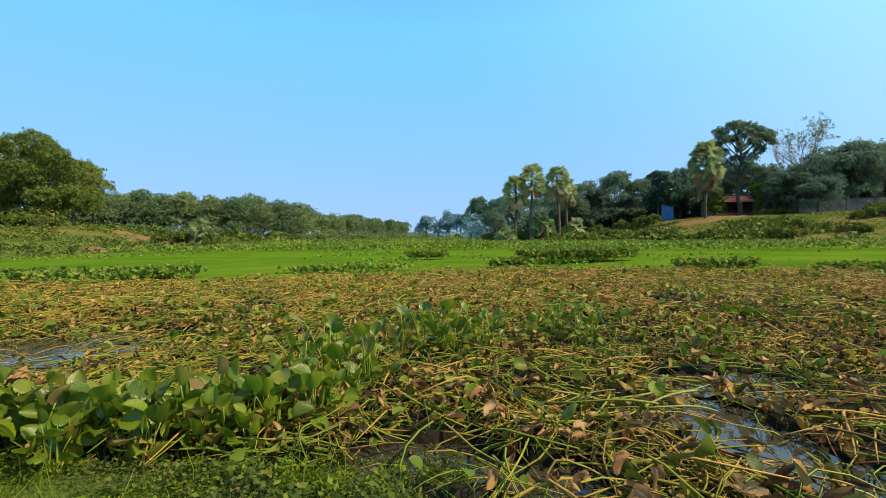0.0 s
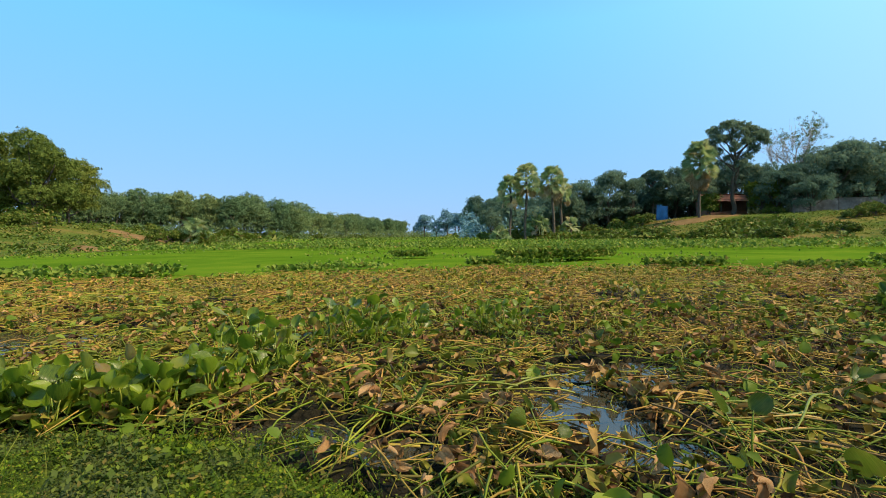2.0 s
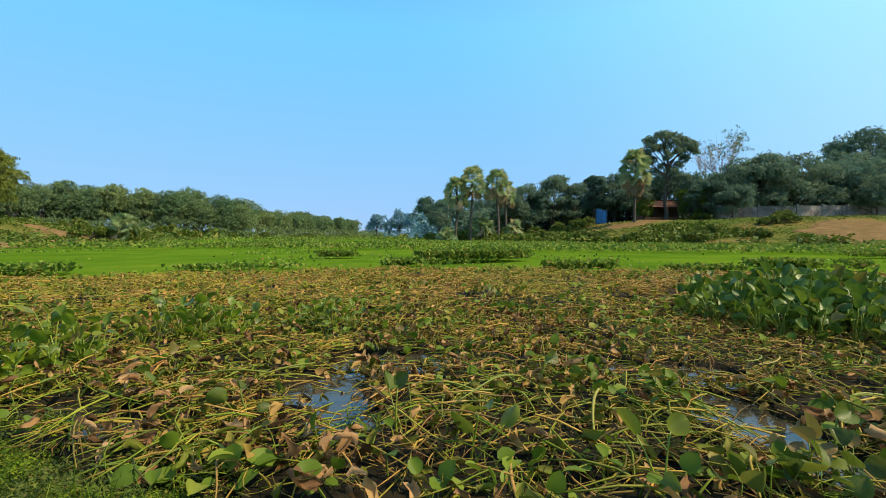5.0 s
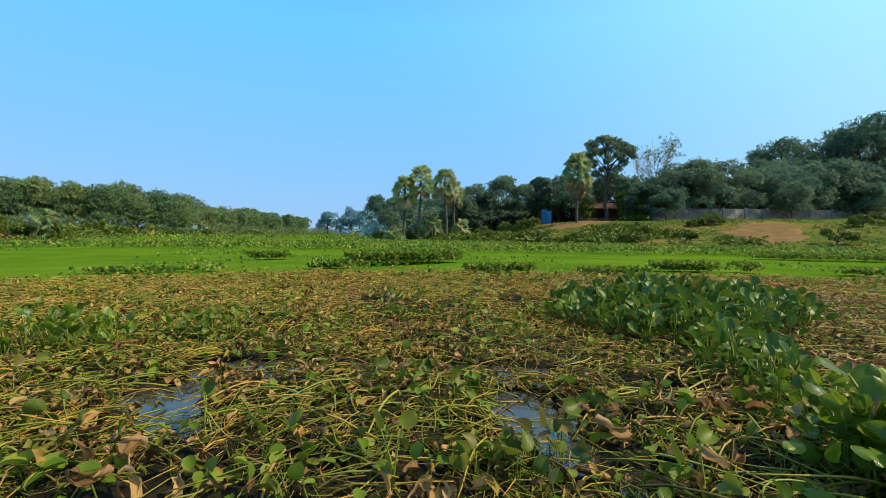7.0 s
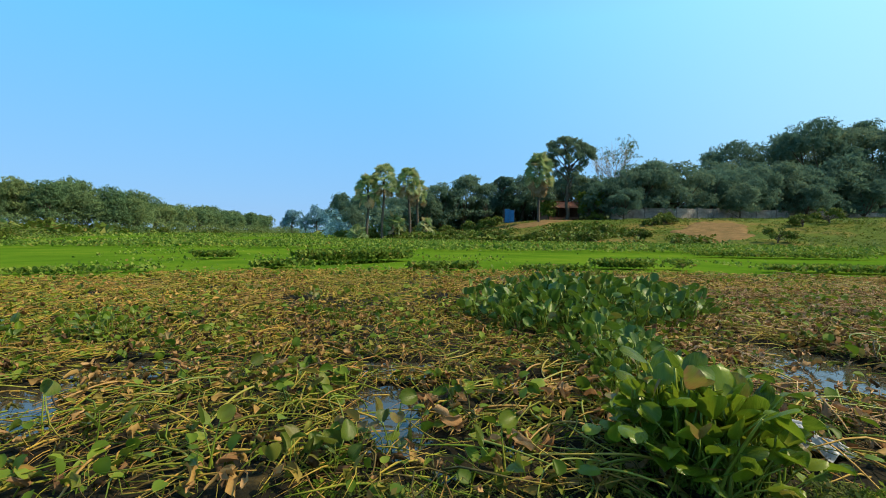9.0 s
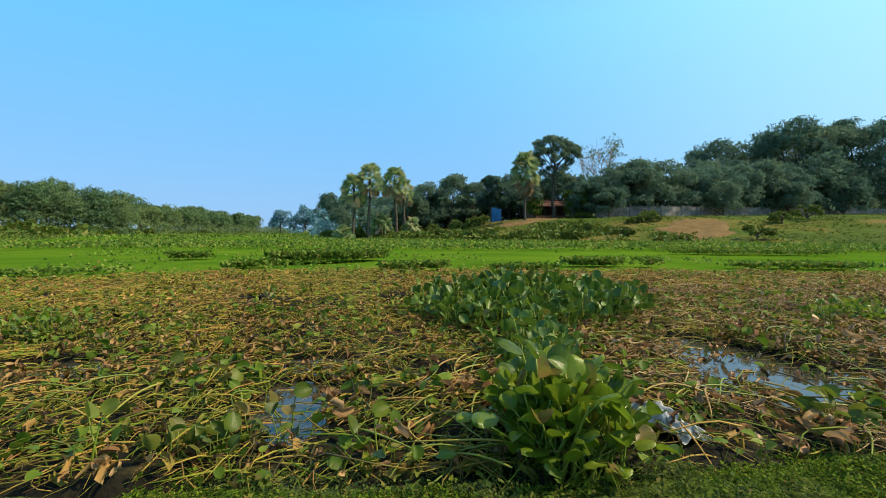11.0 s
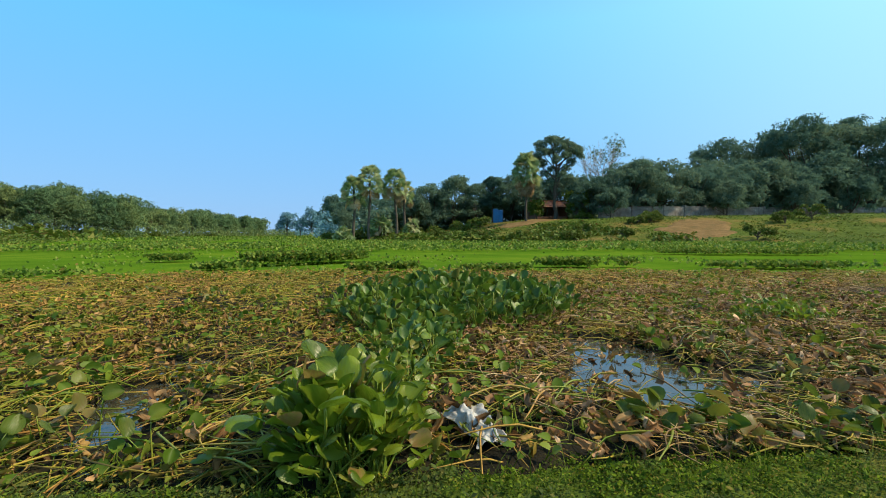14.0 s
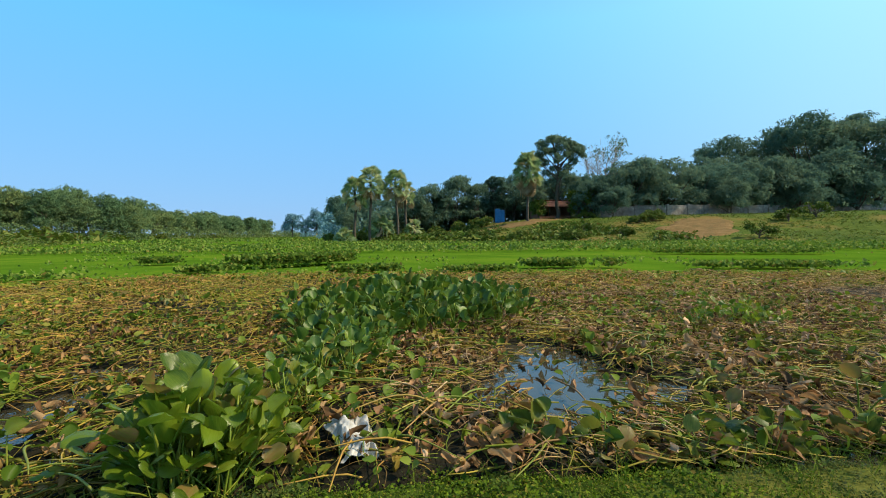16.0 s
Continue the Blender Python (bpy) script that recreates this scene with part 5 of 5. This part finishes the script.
def strip(n, x0, x1, seed, deep=0.8, over=0.12):
    """Places along the near shore, from a little way out over the water to some way inland."""
    r = np.random.default_rng(seed)
    x, y = r.uniform(x0, x1, n), r.uniform(-1.2, 2.0, n)
    d = -beside(NEAR_SHORE, x, y)
    ok = (d > -over * (0.3 + 1.4 * vnoise(x, y, 0.25, 5))) & (d < deep)
    return x[ok], y[ok], np.maximum(ground_z(x, y), 0.0)[ok], r


for seed, x0, x1, n in ((111, -2.6, 0.9, 58000), (112, 2.2, 8.2, 82000)):
    x, y, z, r = strip(n, x0, x1, seed)
    patchy = fbm(x, y, 0.24, 9) + 0.5 * r.random(len(x)) > 0.33
    x, y, z = x[patchy], y[patchy], z[patchy]
    k = len(x)
    v, f = scatter(WEEDS, r.integers(0, 4, k), np.stack([x, y, z + 0.01 * r.random(k)], 1), turns(r.uniform(0, 6.28, k), r.normal(0, 0.4, k), r.normal(0, 0.4, k)),
                   r.uniform(0.009, 0.024, k) * (0.3 + 1.5 * fbm(x, y, 0.3, 6)) * np.where(r.random(k) < 0.06, 1.7, 1.0))
    tagged(new("shore_weeds", mesh_of("shore_weeds", v, f, M_MOSS)), "fine-leaved creeping weeds carpeting the muddy shore", "weeds", kind="stuff")
GRASS = [(np.array([(-0.012, 0, 0), (0.012, 0, 0), (0.010, 0.10 * b, 0.4), (-0.010, 0.10 * b, 0.4), (0.007, 0.35 * b, 0.75), (-0.007, 0.35 * b, 0.75), (0, 0.8 * b, 0.98)]),
          np.array([(0, 1, 2), (0, 2, 3), (3, 2, 4), (3, 4, 5), (5, 4, 6)])) for b in (0.3, 0.7, 1.1)]
for seed, x0, x1, n in ((113, -2.4, 0.8, 4200), (114, 3.4, 8.2, 7000)):
    x, y, z, r = strip(n, x0, x1, seed, 0.7, -0.02)
    clumps = fbm(x, y, 0.2, 10) > 0.43
    x, y, z = x[clumps], y[clumps], z[clumps]
    k = len(x)
    v, f = scatter(GRASS, r.integers(0, 3, k), np.stack([x, y, z], 1), turns(r.uniform(0, 6.28, k), r.normal(0, 0.3, k), r.normal(0, 0.3, k)), r.uniform(0.04, 0.13, k))
    tagged(new("shore_grass", mesh_of("shore_grass", v, f, M_GRASS)), "short green grass blades at the water's edge", "grass", kind="stuff")

# ---- plastic bag ----
bm = bmesh.new()
bmesh.ops.create_grid(bm, x_segments=40, y_segments=72, size=0.5)
for v in bm.verts:
    x, y = v.co.x, v.co.y
    q = Vector((x * 2.2, y * 2.6, 2.3))
    wander = noise.noise(q) * 1.6 + noise.noise(q * 2.1 + Vector((3, 0, 0))) * 0.5
    fold = 0.5 + 0.5 * math.sin(13.0 * x + 2.6 * wander + 2.4 * y)                 # long creases from end to end
    fine = 1 - abs(math.sin(15.0 * x - 7.0 * y + 4.5 * noise.noise(q * 1.7)))
    waist = 0.55 + 0.45 * abs(math.sin(2.6 * y + 0.7)) + 0.12 * wander      # pinched towards its middle
    edge = float(smooth(0.36, 0.5, abs(x))) * 0.8 + float(smooth(0.42, 0.5, abs(y))) * 0.4
    rise = (0.030 + 0.040 * (1 - fold) ** 1.5 + 0.016 * fine + 0.03 * max(0.0, noise.noise(q * 0.8 + Vector((0, 9, 0))))) * (1 - min(edge, 0.9))
    push = noise.noise_vector(q * 1.4) * 0.022
    v.co = Vector((x * 0.19 * waist + push.x, y * 0.32 + push.y, 0.006 + 0.8 * rise))
bmesh.ops.solidify(bm, geom=bm.faces[:], thickness=0.002)
bag_mesh = bpy.data.meshes.new("plastic_bag")
bm.to_mesh(bag_mesh)
bm.free()
for f in bag_mesh.polygons:
    f.use_smooth = True
bag_mesh.materials.append(M_BAG)
bag = tagged(new("plastic_bag", bag_mesh), "crumpled dirty white plastic bag lying on the weeds", "plastic bag")
bag.matrix_basis = pose(4.13, 0.57, 0.045, 6, 8, 14) @ Matrix.Scale(0.9, 4)

# ---- single stems and leaves of the mat, along the water's edge ----
STEM_MESH = [mesh_of("stem", *lying(10, b, 0.0105, 5, i), M_STEM_ONE) for i, b in enumerate((0.02, 0.06, -0.05, 0.11, -0.09, 0.18))]
DEAD_MESH = [mesh_of("withered_leaf", *curled(70 + i), M_LITTER_ONE) for i in range(5)]
x, y, a, r = strewn(1800, -1.5, 7.0, 0.0, 2.0, 131, 0.05)
for i in range(min(290, len(x))):
    k = float(r.uniform(0.2, 0.46))
    part("stem", STEM_MESH[int(r.integers(0, 6))], stem_mat, m=Matrix.LocRotScale((x[i], y[i], max(float(mat_z(x[i], y[i])), 0.0) + float(r.uniform(0.02, 0.075))),
                                                                                Euler((float(r.normal(0, 0.08)), float(r.uniform(-0.4, 0.4)), float(a[i]))), (k * 1.2, k, k)))
x, y, a, r = strewn(1800, -1.0, 6.5, 0.0, 1.7, 132, 0.1)
for i in range(min(190, len(x))):
    k = float(r.uniform(0.04, 0.085))
    part("withered_leaf", DEAD_MESH[int(r.integers(0, 5))], stem_mat, m=Matrix.LocRotScale((x[i], y[i], max(float(mat_z(x[i], y[i])), 0.0) + float(r.uniform(0.02, 0.08))),
                                                                                         Euler((float(r.normal(0.3, 0.6)), float(r.normal(0, 0.5)), float(a[i]))), (k, k, k)))

# ---- from the plan to metres ----
for ob in list(scene.objects):
    if ob.parent is None and ob.type in {"MESH", "EMPTY"}:
        ob.matrix_basis = Matrix.Scale(UNIT, 4) @ ob.matrix_basis
